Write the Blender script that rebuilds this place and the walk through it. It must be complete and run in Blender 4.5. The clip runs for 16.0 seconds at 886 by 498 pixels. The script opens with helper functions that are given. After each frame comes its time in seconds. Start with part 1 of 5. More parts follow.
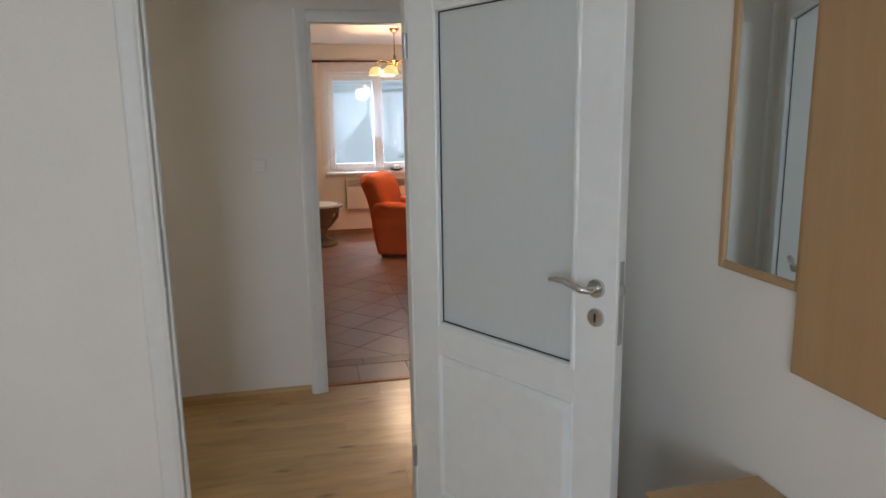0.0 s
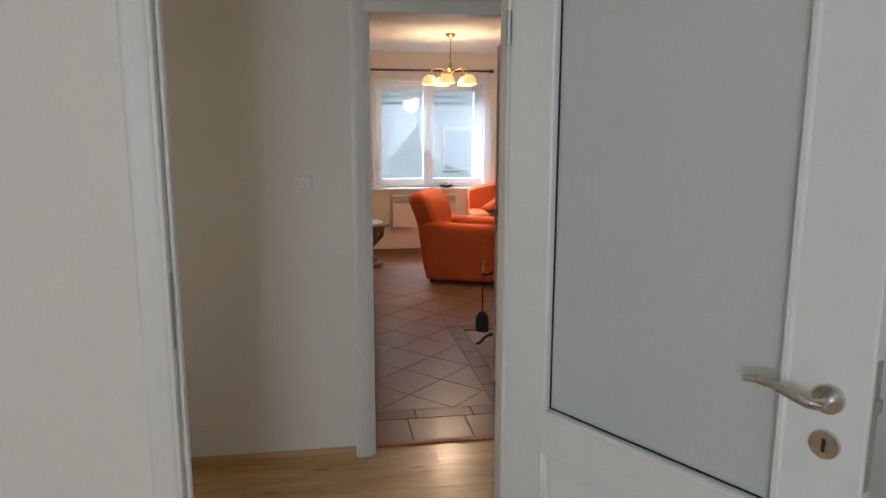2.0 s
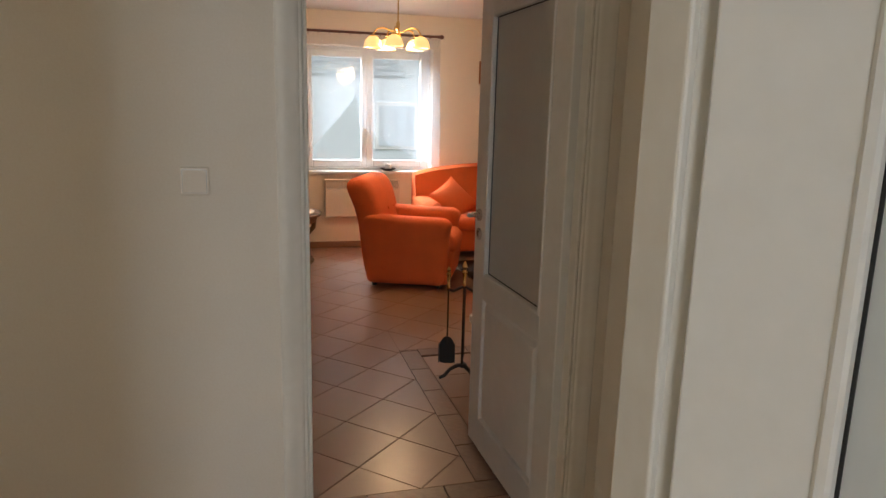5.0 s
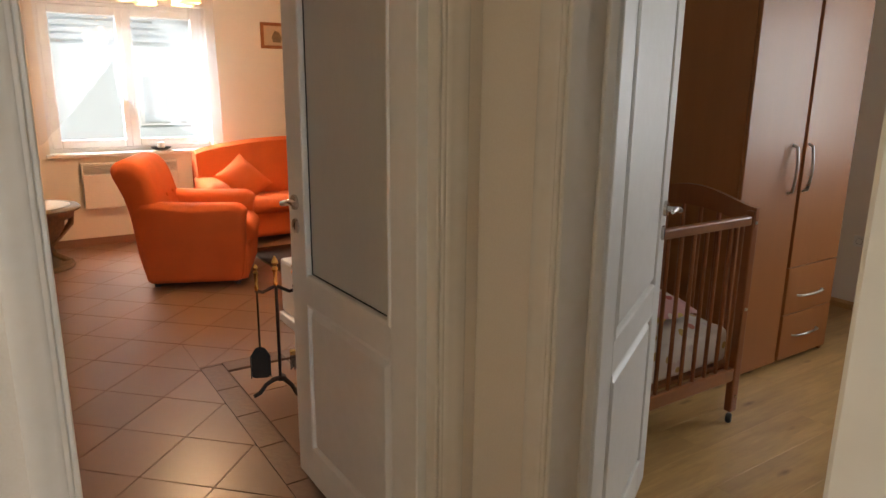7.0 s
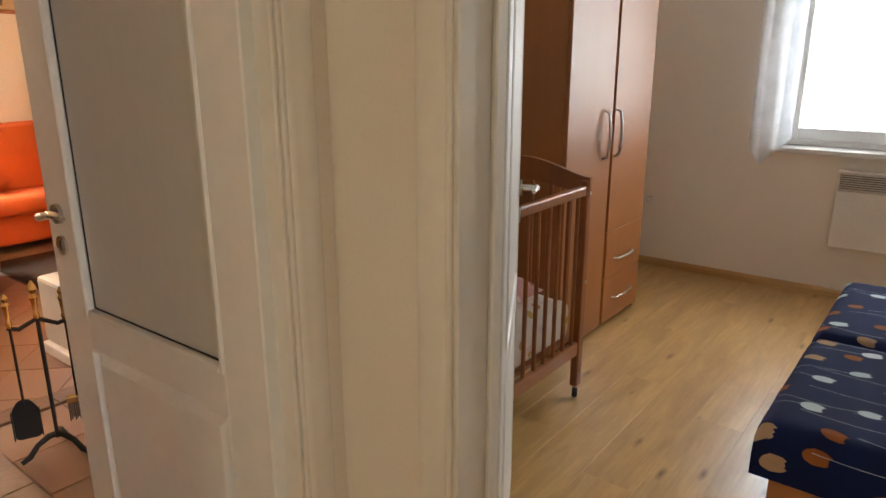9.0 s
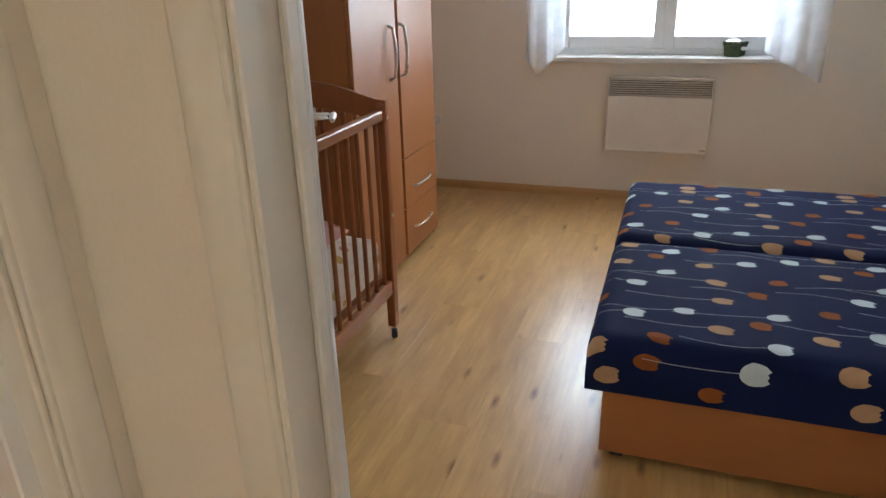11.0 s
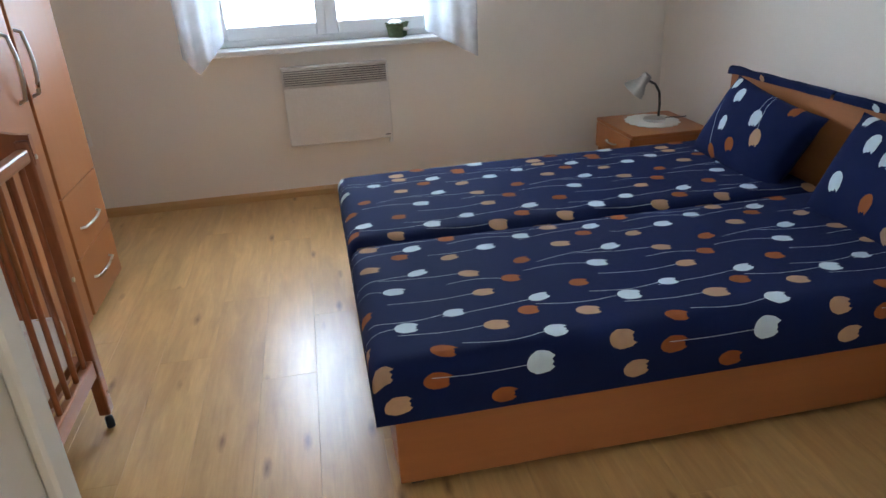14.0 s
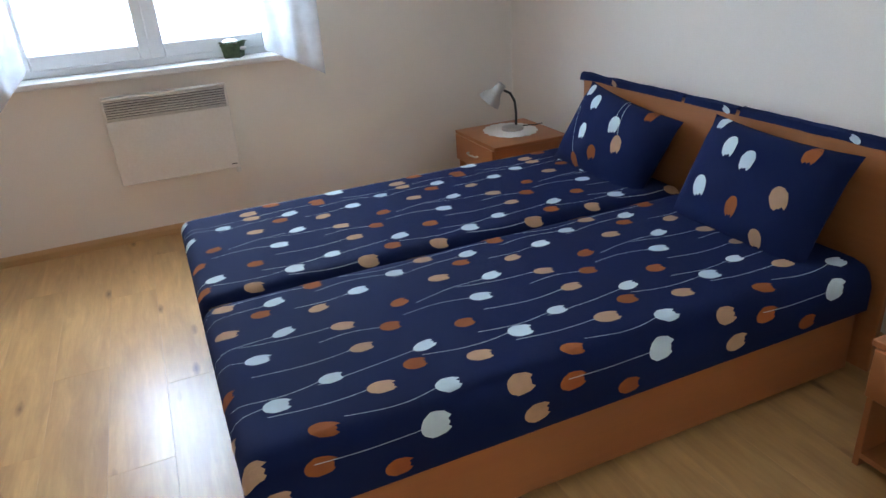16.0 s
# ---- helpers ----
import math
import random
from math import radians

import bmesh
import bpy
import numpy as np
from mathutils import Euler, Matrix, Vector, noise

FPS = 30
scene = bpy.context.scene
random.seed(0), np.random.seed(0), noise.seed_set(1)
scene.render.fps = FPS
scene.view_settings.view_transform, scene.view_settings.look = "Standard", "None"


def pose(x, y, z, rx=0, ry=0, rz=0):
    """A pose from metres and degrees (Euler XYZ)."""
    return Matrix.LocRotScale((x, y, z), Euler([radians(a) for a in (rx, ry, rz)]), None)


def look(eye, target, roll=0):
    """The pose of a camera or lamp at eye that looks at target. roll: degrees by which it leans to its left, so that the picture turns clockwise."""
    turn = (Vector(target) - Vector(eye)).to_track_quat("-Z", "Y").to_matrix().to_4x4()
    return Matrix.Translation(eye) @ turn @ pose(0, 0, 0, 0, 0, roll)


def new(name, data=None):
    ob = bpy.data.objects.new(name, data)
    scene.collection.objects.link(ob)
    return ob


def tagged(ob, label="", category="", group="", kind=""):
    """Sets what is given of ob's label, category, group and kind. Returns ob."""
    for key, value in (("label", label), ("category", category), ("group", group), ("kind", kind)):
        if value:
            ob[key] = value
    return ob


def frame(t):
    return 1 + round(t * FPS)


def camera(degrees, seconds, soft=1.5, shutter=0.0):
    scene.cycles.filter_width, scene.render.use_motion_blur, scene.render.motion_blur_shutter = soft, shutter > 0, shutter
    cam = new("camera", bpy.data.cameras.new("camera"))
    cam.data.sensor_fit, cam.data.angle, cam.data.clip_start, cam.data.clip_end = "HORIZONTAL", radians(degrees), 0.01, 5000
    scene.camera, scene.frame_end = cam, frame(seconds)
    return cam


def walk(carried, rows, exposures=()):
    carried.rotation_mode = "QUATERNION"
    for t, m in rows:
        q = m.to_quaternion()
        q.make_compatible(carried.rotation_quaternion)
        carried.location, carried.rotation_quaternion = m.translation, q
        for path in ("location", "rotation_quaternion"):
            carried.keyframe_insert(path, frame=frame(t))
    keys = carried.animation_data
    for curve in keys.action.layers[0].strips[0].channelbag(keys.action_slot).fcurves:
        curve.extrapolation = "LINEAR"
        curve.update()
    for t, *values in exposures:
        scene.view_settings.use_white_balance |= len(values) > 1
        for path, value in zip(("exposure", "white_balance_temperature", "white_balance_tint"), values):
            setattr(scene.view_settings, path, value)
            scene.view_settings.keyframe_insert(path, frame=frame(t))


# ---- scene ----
import itertools

cam = camera(66.6, 16.0)
PATH = [
    (0, (0.140, -0.500, 1.506), (0.558, 1.418, 1.127), -0.9),
    (0.5, (0.132, -0.396, 1.500), (0.430, 1.543, 1.110), -1.0),
    (1, (0.091, -0.214, 1.500), (0.411, 1.724, 1.127), -0.3),
    (1.5, (0.077, -0.043, 1.490), (0.392, 1.902, 1.145), 0.0),
    (2, (0.097, 0.168, 1.494), (0.411, 2.115, 1.157), 0.1),
    (2.5, (0.109, 0.341, 1.494), (0.413, 2.289, 1.157), -0.1),
    (3, (0.104, 0.569, 1.496), (0.414, 2.515, 1.151), 0.6),
    (5.5, (0.141, 1.427, 1.466), (0.788, 3.272, 1.045), 0.7),
    (6, (0.150, 1.567, 1.457), (0.955, 3.344, 1.018), -0.2),
    (6.5, (0.158, 1.666, 1.448), (1.105, 3.367, 0.992), 0.2),
    (7, (0.202, 1.799, 1.440), (1.273, 3.422, 0.970), 0.6),
    (7.5, (0.242, 1.896, 1.429), (1.416, 3.442, 0.946), 0.9),
    (8, (0.285, 2.000, 1.420), (1.556, 3.458, 0.910), 1.2),
    (8.5, (0.309, 2.110, 1.422), (1.688, 3.458, 0.892), 0.5),
    (9, (0.320, 2.199, 1.421), (1.840, 3.381, 0.879), -0.1),
    (9.5, (0.349, 2.257, 1.406), (1.967, 3.290, 0.846), -0.5),
    (12, (0.648, 2.481, 1.356), (2.455, 2.792, 0.556), -1.5),
    (12.5, (0.683, 2.538, 1.357), (2.520, 2.684, 0.581), -1.6),
    (13, (0.704, 2.565, 1.370), (2.544, 2.532, 0.585), -2.4),
    (13.5, (0.752, 2.587, 1.364), (2.577, 2.398, 0.566), -2.7),
    (14, (0.815, 2.599, 1.369), (2.615, 2.284, 0.554), -3.1),
    (14.5, (0.875, 2.600, 1.373), (2.650, 2.180, 0.552), -3.4),
    (15, (0.928, 2.585, 1.369), (2.678, 2.067, 0.549), -3.6),
    (15.5, (0.977, 2.573, 1.377), (2.698, 1.966, 0.556), -3.6),
    (16, (1.049, 2.548, 1.377), (2.737, 1.852, 0.559), -4.0),
]
EXPOSURES = [(0, -0.82, 5720, 10), (3, -0.86, 5930, 10), (5.5, -0.65, 6700, 12), (7, -0.22, 7100, 14), (8, 0.18, 7300, 14), (9.7, 0.50, 6900, 13), (12, 0.60, 6000, 10), (14, 0.76, 5720, 9), (16, 0.96, 5600, 9)]
walk(cam, [(t, look(eye, target, roll)) for t, eye, target, roll in PATH], EXPOSURES)

# ---- world and light ----
world = bpy.data.worlds.new("overcast_sky")
scene.world = world
world.use_nodes = True
wn, wl = world.node_tree.nodes, world.node_tree.links
sky = wn.new("ShaderNodeTexSky")
sky.sky_type, sky.sun_disc = "NISHITA", False
sky.sun_elevation, sky.sun_rotation = radians(57), radians(197)
sky.air_density, sky.dust_density = 1.0, 4.0
wl.new(sky.outputs[0], wn["Background"].inputs[0])
wn["Background"].inputs[1].default_value = 0.15


def lamp(name, kind, m, power, color=(1, 1, 1), size=(1, 1), angle=0.0):
    data = bpy.data.lights.new(name, kind)
    data.energy, data.color = power, color
    if kind == "AREA":
        data.shape, data.size, data.size_y = "RECTANGLE", size[0], size[1]
    if kind == "SUN":
        data.angle = angle
    if kind == "POINT":
        data.shadow_soft_size = size[0]
    ob = new(name, data)
    ob.matrix_world = m
    return ob


lamp("sun", "SUN", look((0, 0, 10), (1.5, 5, 2)), 3.6, (1, 0.99, 0.97), angle=radians(3))
DAY = (0.82, 0.915, 1.0)
lamp("bedroom_sky_light", "AREA", look((5.45, 2.49, 1.62), (0, 2.49, 1.2)), 105, DAY, (2.0, 1.9))
lamp("living_sky_light", "AREA", look((-0.5, 10.5, 3.6), (1.3, 8.5, 1.3)), 2150, DAY, (3.4, 2.4))
lamp("hall_window_light", "AREA", look((-0.9, -2.62, 1.42), (1.25, 0.9, 0.2)), 84, (0.79, 0.90, 1.0), (1.15, 1.1))
# warm fill added to brighten the passage; no such source is known there
lamp("passage_fill_light", "AREA", look((-1.82, 2.57, 1.5), (3, 2.57, 1.3)), 7, (1.0, 0.84, 0.60), (0.8, 1.1))

# ---- materials ----


def material(name):
    m = bpy.data.materials.new(name)
    m.use_nodes = True
    return m, m.node_tree.nodes, m.node_tree.links, m.node_tree.nodes["Principled BSDF"]


def node(nodes, links, kind, inputs=None, **props):
    n = nodes.new(kind)
    for k, v in props.items():
        setattr_safe(n, k, v)
    for k, v in (inputs or {}).items():
        if isinstance(v, bpy.types.NodeSocket):
            links.new(v, n.inputs[k])
        else:
            n.inputs[k].default_value = v
    return n


def setattr_safe(n, k, v):
    if k == "operation":
        n.operation = v
    elif k == "blend_type":
        n.blend_type = v
    elif k == "data_type":
        n.data_type = v
    elif k == "noise_dimensions":
        n.noise_dimensions = v
    elif k == "wave_type":
        n.wave_type = v
    elif k == "feature":
        n.feature = v
    elif k == "bands_direction":
        n.bands_direction = v


def mix(nodes, links, fac, a, b, blend="MIX"):
    n = nodes.new("ShaderNodeMixRGB")
    n.blend_type = blend
    for i, v in enumerate((fac, a, b)):
        if isinstance(v, bpy.types.NodeSocket):
            links.new(v, n.inputs[i])
        else:
            n.inputs[i].default_value = v if i == 0 else (*v, 1)[:4]
    return n.outputs[0]


def coords(nodes, links, scale=(1, 1, 1), shift=None):
    tc = nodes.new("ShaderNodeTexCoord")
    mp = nodes.new("ShaderNodeMapping")
    mp.inputs["Scale"].default_value = scale
    links.new(tc.outputs["Object"], mp.inputs["Vector"])
    if shift is not None:
        links.new(shift, mp.inputs["Location"])
    return mp.outputs[0]


def plain(name, color, rough=0.5, metal=0.0, vary=0.06, scale=6.0, bump=0.02, fine=90.0, spec=0.5, coat=0.0):
    """Paint, plastic, metal or cloth with broad patches, fine grain and slight relief."""
    m, n, l, b = material(name)
    co = coords(n, l)
    broad = node(n, l, "ShaderNodeTexNoise", {"Vector": co, "Scale": scale, "Detail": 4.0})
    grain = node(n, l, "ShaderNodeTexNoise", {"Vector": co, "Scale": fine, "Detail": 3.0})
    dark = tuple(c * (1 - 2 * vary) for c in color)
    lite = tuple(min(1, c * (1 + vary)) for c in color)
    c1 = mix(n, l, broad.outputs[0], dark, lite)
    c2 = mix(n, l, 0.25, c1, grain.outputs[0], "SOFT_LIGHT")
    l.new(c2, b.inputs["Base Color"])
    r = node(n, l, "ShaderNodeMapRange", {"Value": broad.outputs[0], "To Min": max(0.02, rough - 0.08), "To Max": min(1, rough + 0.08)})
    l.new(r.outputs[0], b.inputs["Roughness"])
    b.inputs["Metallic"].default_value = metal
    b.inputs["Specular IOR Level"].default_value = spec
    b.inputs["Coat Weight"].default_value = coat
    if bump:
        bp = node(n, l, "ShaderNodeBump", {"Height": grain.outputs[0], "Strength": min(1, bump * 10), "Distance": bump * 0.02})
        l.new(bp.outputs[0], b.inputs["Normal"])
    return m


def wood(name, light, dark, rough=0.35, along="x", grain=1.0, knots=0.0, streak=0.6, coat=0.0, relief=0.12):
    """Grained timber or timber print; along: the axis of the grain. Varies from piece to piece."""
    m, n, l, b = material(name)
    info = n.new("ShaderNodeObjectInfo")
    off = node(n, l, "ShaderNodeCombineXYZ")
    rnd = info.outputs["Random"]
    sh = node(n, l, "ShaderNodeMath", {0: rnd, 1: 37.0}, operation="MULTIPLY")
    for i in range(3):
        l.new(sh.outputs[0], off.inputs[i])
    st = {"x": (1.1, 14, 14), "y": (14, 1.1, 14), "z": (14, 14, 1.1)}[along]
    co = coords(n, l, tuple(v * grain for v in st), off.outputs[0])
    fine = node(n, l, "ShaderNodeTexNoise", {"Vector": co, "Scale": 5.0, "Detail": 6.0, "Roughness": 0.65, "Distortion": 0.3})
    wide = node(n, l, "ShaderNodeTexNoise", {"Vector": co, "Scale": 0.8, "Detail": 3.0, "Distortion": 1.2})
    f = node(n, l, "ShaderNodeMath", {0: fine.outputs[0], 1: wide.outputs[0]}, operation="MULTIPLY")
    ramp = node(n, l, "ShaderNodeMapRange", {"Value": f.outputs[0], "From Min": 0.12, "From Max": 0.42})
    c = mix(n, l, ramp.outputs[0], dark, light)
    c = mix(n, l, 1 - streak, c, light)
    tone = node(n, l, "ShaderNodeMapRange", {"Value": rnd, "To Min": 0.955, "To Max": 1.03})
    c = mix(n, l, 1.0, c, tone.outputs[0], "MULTIPLY")
    if knots:
        kc = coords(n, l, {"x": (3.4, 12, 1), "y": (12, 3.4, 1), "z": (12, 1, 3.4)}[along], off.outputs[0])
        v = node(n, l, "ShaderNodeTexVoronoi", {"Vector": kc, "Scale": 1.0, "Randomness": 1.0})
        wob = node(n, l, "ShaderNodeTexNoise", {"Vector": kc, "Scale": 9.0, "Detail": 2.0})
        w2 = node(n, l, "ShaderNodeMath", {0: wob.outputs[0], 1: 0.1}, operation="MULTIPLY")
        d = node(n, l, "ShaderNodeMath", {0: v.outputs["Distance"], 1: w2.outputs[0]}, operation="ADD")
        k = node(n, l, "ShaderNodeMapRange", {"Value": d.outputs[0], "From Min": 0.05, "From Max": 0.25, "To Min": knots, "To Max": 0.0})
        sel = node(n, l, "ShaderNodeSeparateColor", {"Color": v.outputs["Color"]})
        pick = node(n, l, "ShaderNodeMath", {0: sel.outputs[0], 1: 0.4}, operation="GREATER_THAN")
        kk = node(n, l, "ShaderNodeMath", {0: k.outputs[0], 1: pick.outputs[0]}, operation="MULTIPLY")
        c = mix(n, l, kk.outputs[0], c, (0.19, 0.095, 0.03))
        sc = coords(n, l, {"x": (2.2, 10, 1), "y": (10, 2.2, 1), "z": (10, 1, 2.2)}[along], off.outputs[0])
        sm = node(n, l, "ShaderNodeTexNoise", {"Vector": sc, "Scale": 1.3, "Detail": 5.0, "Roughness": 0.6, "Distortion": 0.6})
        sv = node(n, l, "ShaderNodeMapRange", {"Value": sm.outputs[0], "From Min": 0.3, "From Max": 0.62, "To Min": 0.83, "To Max": 1.05})
        c = mix(n, l, 1.0, c, sv.outputs[0], "MULTIPLY")
    l.new(c, b.inputs["Base Color"])
    r = node(n, l, "ShaderNodeMapRange", {"Value": fine.outputs[0], "To Min": rough - 0.06, "To Max": rough + 0.1})
    l.new(r.outputs[0], b.inputs["Roughness"])
    b.inputs["Coat Weight"].default_value = coat
    b.inputs["Coat Roughness"].default_value = 0.2
    bp = node(n, l, "ShaderNodeBump", {"Height": fine.outputs[0], "Strength": relief, "Distance": 0.001})
    l.new(bp.outputs[0], b.inputs["Normal"])
    return m


WALL = plain("wall_paint", (0.865, 0.80, 0.705), 0.85, vary=0.025, scale=2.5, bump=0.035, fine=160, spec=0.2)
CEIL = plain("ceiling_paint", (0.82, 0.80, 0.77), 0.9, vary=0.02, scale=2, bump=0.04, fine=120, spec=0.15)
DOOR = plain("white_door_lacquer", (0.82, 0.81, 0.765), 0.38, vary=0.012, scale=3, bump=0.0, fine=25)
FRAME = plain("white_frame_foil", (0.82, 0.785, 0.71), 0.42, vary=0.015, scale=3, bump=0.0, fine=25)
PVC = plain("white_window_plastic", (0.82, 0.84, 0.85), 0.3, vary=0.015, bump=0.0)
SILL = plain("white_sill_laminate", (0.82, 0.81, 0.79), 0.35, vary=0.02, bump=0.0)
OAK = wood("oak_laminate", (0.68, 0.42, 0.163), (0.51, 0.282, 0.094), 0.33, "x", 1.0, knots=0.95, streak=0.75, coat=0.5, relief=0.03)
BASEB = wood("oak_skirting_foil", (0.57, 0.35, 0.14), (0.44, 0.25, 0.09), 0.35, "x", 1.0)
BASEBY = wood("oak_skirting_foil_cross", (0.57, 0.35, 0.14), (0.44, 0.25, 0.09), 0.35, "y", 1.0)
BEECH = wood("beech_board", (0.47, 0.29, 0.135), (0.36, 0.20, 0.085), 0.38, "z", 0.7, streak=0.45)
ALDER = wood("alder_board_long", (0.40, 0.15, 0.045), (0.30, 0.105, 0.029), 0.4, "y", 0.6, streak=0.5)
ALDERZ = wood("alder_board_upright", (0.40, 0.15, 0.045), (0.32, 0.113, 0.032), 0.4, "z", 0.6, streak=0.4, relief=0.015)
CHERRY = wood("cot_stained_wood", (0.33, 0.105, 0.028), (0.21, 0.058, 0.015), 0.32, "z", 0.8, coat=0.15)
CHERRYX = wood("cot_stained_wood_long", (0.36, 0.13, 0.038), (0.25, 0.08, 0.022), 0.32, "x", 0.8, coat=0.15)
RODWOOD = wood("curtain_rod_wood", (0.12, 0.035, 0.018), (0.07, 0.02, 0.01), 0.35, "x")
ORANGE = plain("orange_plush", (0.78, 0.155, 0.042), 0.9, vary=0.10, scale=5, bump=0.25, fine=260, spec=0.2)
NAVY = plain("navy_cotton", (0.0075, 0.0145, 0.066), 0.85, vary=0.08, scale=7, bump=0.12, fine=500, spec=0.15)
T_WHITE = plain("print_pale_blue", (0.62, 0.72, 0.74), 0.85, vary=0.08, scale=30, bump=0.1, fine=500, spec=0.15)
T_TAN = plain("print_tan", (0.51, 0.315, 0.18), 0.85, vary=0.1, scale=30, bump=0.1, fine=500, spec=0.15)
T_RUST = plain("print_rust", (0.32, 0.10, 0.028), 0.85, vary=0.12, scale=30, bump=0.1, fine=500, spec=0.15)
CHROME = plain("brushed_nickel", (0.62, 0.60, 0.57), 0.28, 1.0, vary=0.05, bump=0.01)
STEEL = plain("matt_steel", (0.52, 0.52, 0.50), 0.4, 1.0, vary=0.06, bump=0.01)
BRASS = plain("polished_brass", (0.72, 0.50, 0.20), 0.22, 1.0, vary=0.08, bump=0.01)
IRON = plain("black_iron", (0.03, 0.028, 0.027), 0.5, 0.6, vary=0.15, bump=0.06)
BLACK = plain("black_plastic", (0.02, 0.02, 0.02), 0.45, vary=0.1)
ENAMEL = plain("white_heater_enamel", (0.76, 0.71, 0.64), 0.35, vary=0.015, bump=0.0)
# near-black for the shade between heater slats; also colours the badge and socket ring
GRILLE = plain("heater_grille_shadow", (0.045, 0.03, 0.025), 0.6, vary=0.05)
PLASTIC = plain("white_switch_plastic", (0.82, 0.80, 0.76), 0.35, vary=0.02, bump=0.0)
LACE = plain("white_crochet", (0.78, 0.76, 0.72), 0.9, vary=0.05, bump=0.2)
GREEN = plain("moss_green_ceramic", (0.11, 0.16, 0.075), 0.6, vary=0.45, scale=40, bump=0.2)
RUG = plain("dark_brown_rug", (0.055, 0.03, 0.018), 0.95, vary=0.2, scale=25, bump=0.4, fine=300, spec=0.1)
RATTAN = plain("woven_rattan", (0.22, 0.145, 0.07), 0.55, vary=0.3, scale=30, bump=0.3)


def print_cloth(name, ground, marks, scale):
    """A cloth with small printed patches in several colours."""
    m, n, l, b = material(name)
    co = coords(n, l)
    v = node(n, l, "ShaderNodeTexVoronoi", {"Vector": co, "Scale": scale, "Randomness": 1.0})
    sep = node(n, l, "ShaderNodeSeparateColor", {"Color": v.outputs["Color"]})
    c = ground
    for i, mark in enumerate(marks):
        lo = node(n, l, "ShaderNodeMath", {0: sep.outputs[i % 3], 1: 0.62}, operation="GREATER_THAN")
        near = node(n, l, "ShaderNodeMath", {0: v.outputs["Distance"], 1: 0.42}, operation="LESS_THAN")
        f = node(n, l, "ShaderNodeMath", {0: lo.outputs[0], 1: near.outputs[0]}, operation="MULTIPLY")
        c = mix(n, l, f.outputs[0], c, mark)
    l.new(c, b.inputs["Base Color"])
    b.inputs["Roughness"].default_value = 0.9
    return m


BEDDING = print_cloth("patterned_cot_bedding", (0.74, 0.66, 0.58), ((0.60, 0.22, 0.16), (0.55, 0.36, 0.12), (0.68, 0.55, 0.50)), 22)
PINK = print_cloth("pink_cot_cloth", (0.62, 0.34, 0.32), ((0.72, 0.62, 0.55), (0.45, 0.10, 0.08), (0.60, 0.42, 0.14)), 26)
GROUT = plain("grey_brown_grout", (0.16, 0.12, 0.10), 0.85, vary=0.15, scale=20, bump=0.1)
FACADE = plain("neighbour_render", (0.72, 0.80, 0.85), 0.9, vary=0.05, scale=1)
ROOFT = plain("neighbour_roof", (0.48, 0.50, 0.54), 0.8, vary=0.15, scale=2)
GRASS = plain("outside_lawn", (0.09, 0.13, 0.05), 0.95, vary=0.3, scale=3, bump=0.3)
BOARD = plain("neighbour_louvre", (0.60, 0.68, 0.74), 0.7, vary=0.05)
MAT = plain("print_paper", (0.62, 0.46, 0.30), 0.8, vary=0.1, scale=30)


def tile_material():
    m, n, l, b = material("brown_glazed_tile")
    info = n.new("ShaderNodeObjectInfo")
    off = n.new("ShaderNodeCombineXYZ")
    sh = node(n, l, "ShaderNodeMath", {0: info.outputs["Random"], 1: 50.0}, operation="MULTIPLY")
    l.new(sh.outputs[0], off.inputs[0]), l.new(sh.outputs[0], off.inputs[1])
    co = coords(n, l, (1, 1, 1), off.outputs[0])
    a = node(n, l, "ShaderNodeTexNoise", {"Vector": co, "Scale": 4.0, "Detail": 5.0, "Distortion": 0.3})
    c = node(n, l, "ShaderNodeTexNoise", {"Vector": co, "Scale": 60.0, "Detail": 3.0})
    col = mix(n, l, a.outputs[0], (0.265, 0.148, 0.096), (0.30, 0.172, 0.112))
    tone = node(n, l, "ShaderNodeMapRange", {"Value": info.outputs["Random"], "To Min": 0.9, "To Max": 1.06})
    col = mix(n, l, 1.0, col, tone.outputs[0], "MULTIPLY")
    l.new(col, b.inputs["Base Color"])
    r = node(n, l, "ShaderNodeMapRange", {"Value": a.outputs[0], "To Min": 0.28, "To Max": 0.31})
    l.new(r.outputs[0], b.inputs["Roughness"])
    bp = node(n, l, "ShaderNodeBump", {"Height": c.outputs[0], "Strength": 0.05, "Distance": 0.001})
    l.new(bp.outputs[0], b.inputs["Normal"])
    return m


TILE = tile_material()
BORDER = plain("border_tile_relief", (0.20, 0.108, 0.07), 0.35, vary=0.14, scale=9, bump=0.08, fine=40)


def glass_material(name, rough, color=(0.95, 0.97, 0.97), ripple=0.0, clear=1.0):
    m, n, l, b = material(name)
    b.inputs["Base Color"].default_value = (*color, 1)
    b.inputs["Transmission Weight"].default_value = clear
    b.inputs["Roughness"].default_value = rough
    b.inputs["IOR"].default_value = 1.45
    if ripple:
        co = coords(n, l, (1, 1, 0.35))
        t = node(n, l, "ShaderNodeTexNoise", {"Vector": co, "Scale": 75.0, "Detail": 3.0, "Distortion": 1.0})
        bp = node(n, l, "ShaderNodeBump", {"Height": t.outputs[0], "Strength": ripple, "Distance": 0.004})
        l.new(bp.outputs[0], b.inputs["Normal"])
    return m


CLEAR = glass_material("window_glass", 0.0)


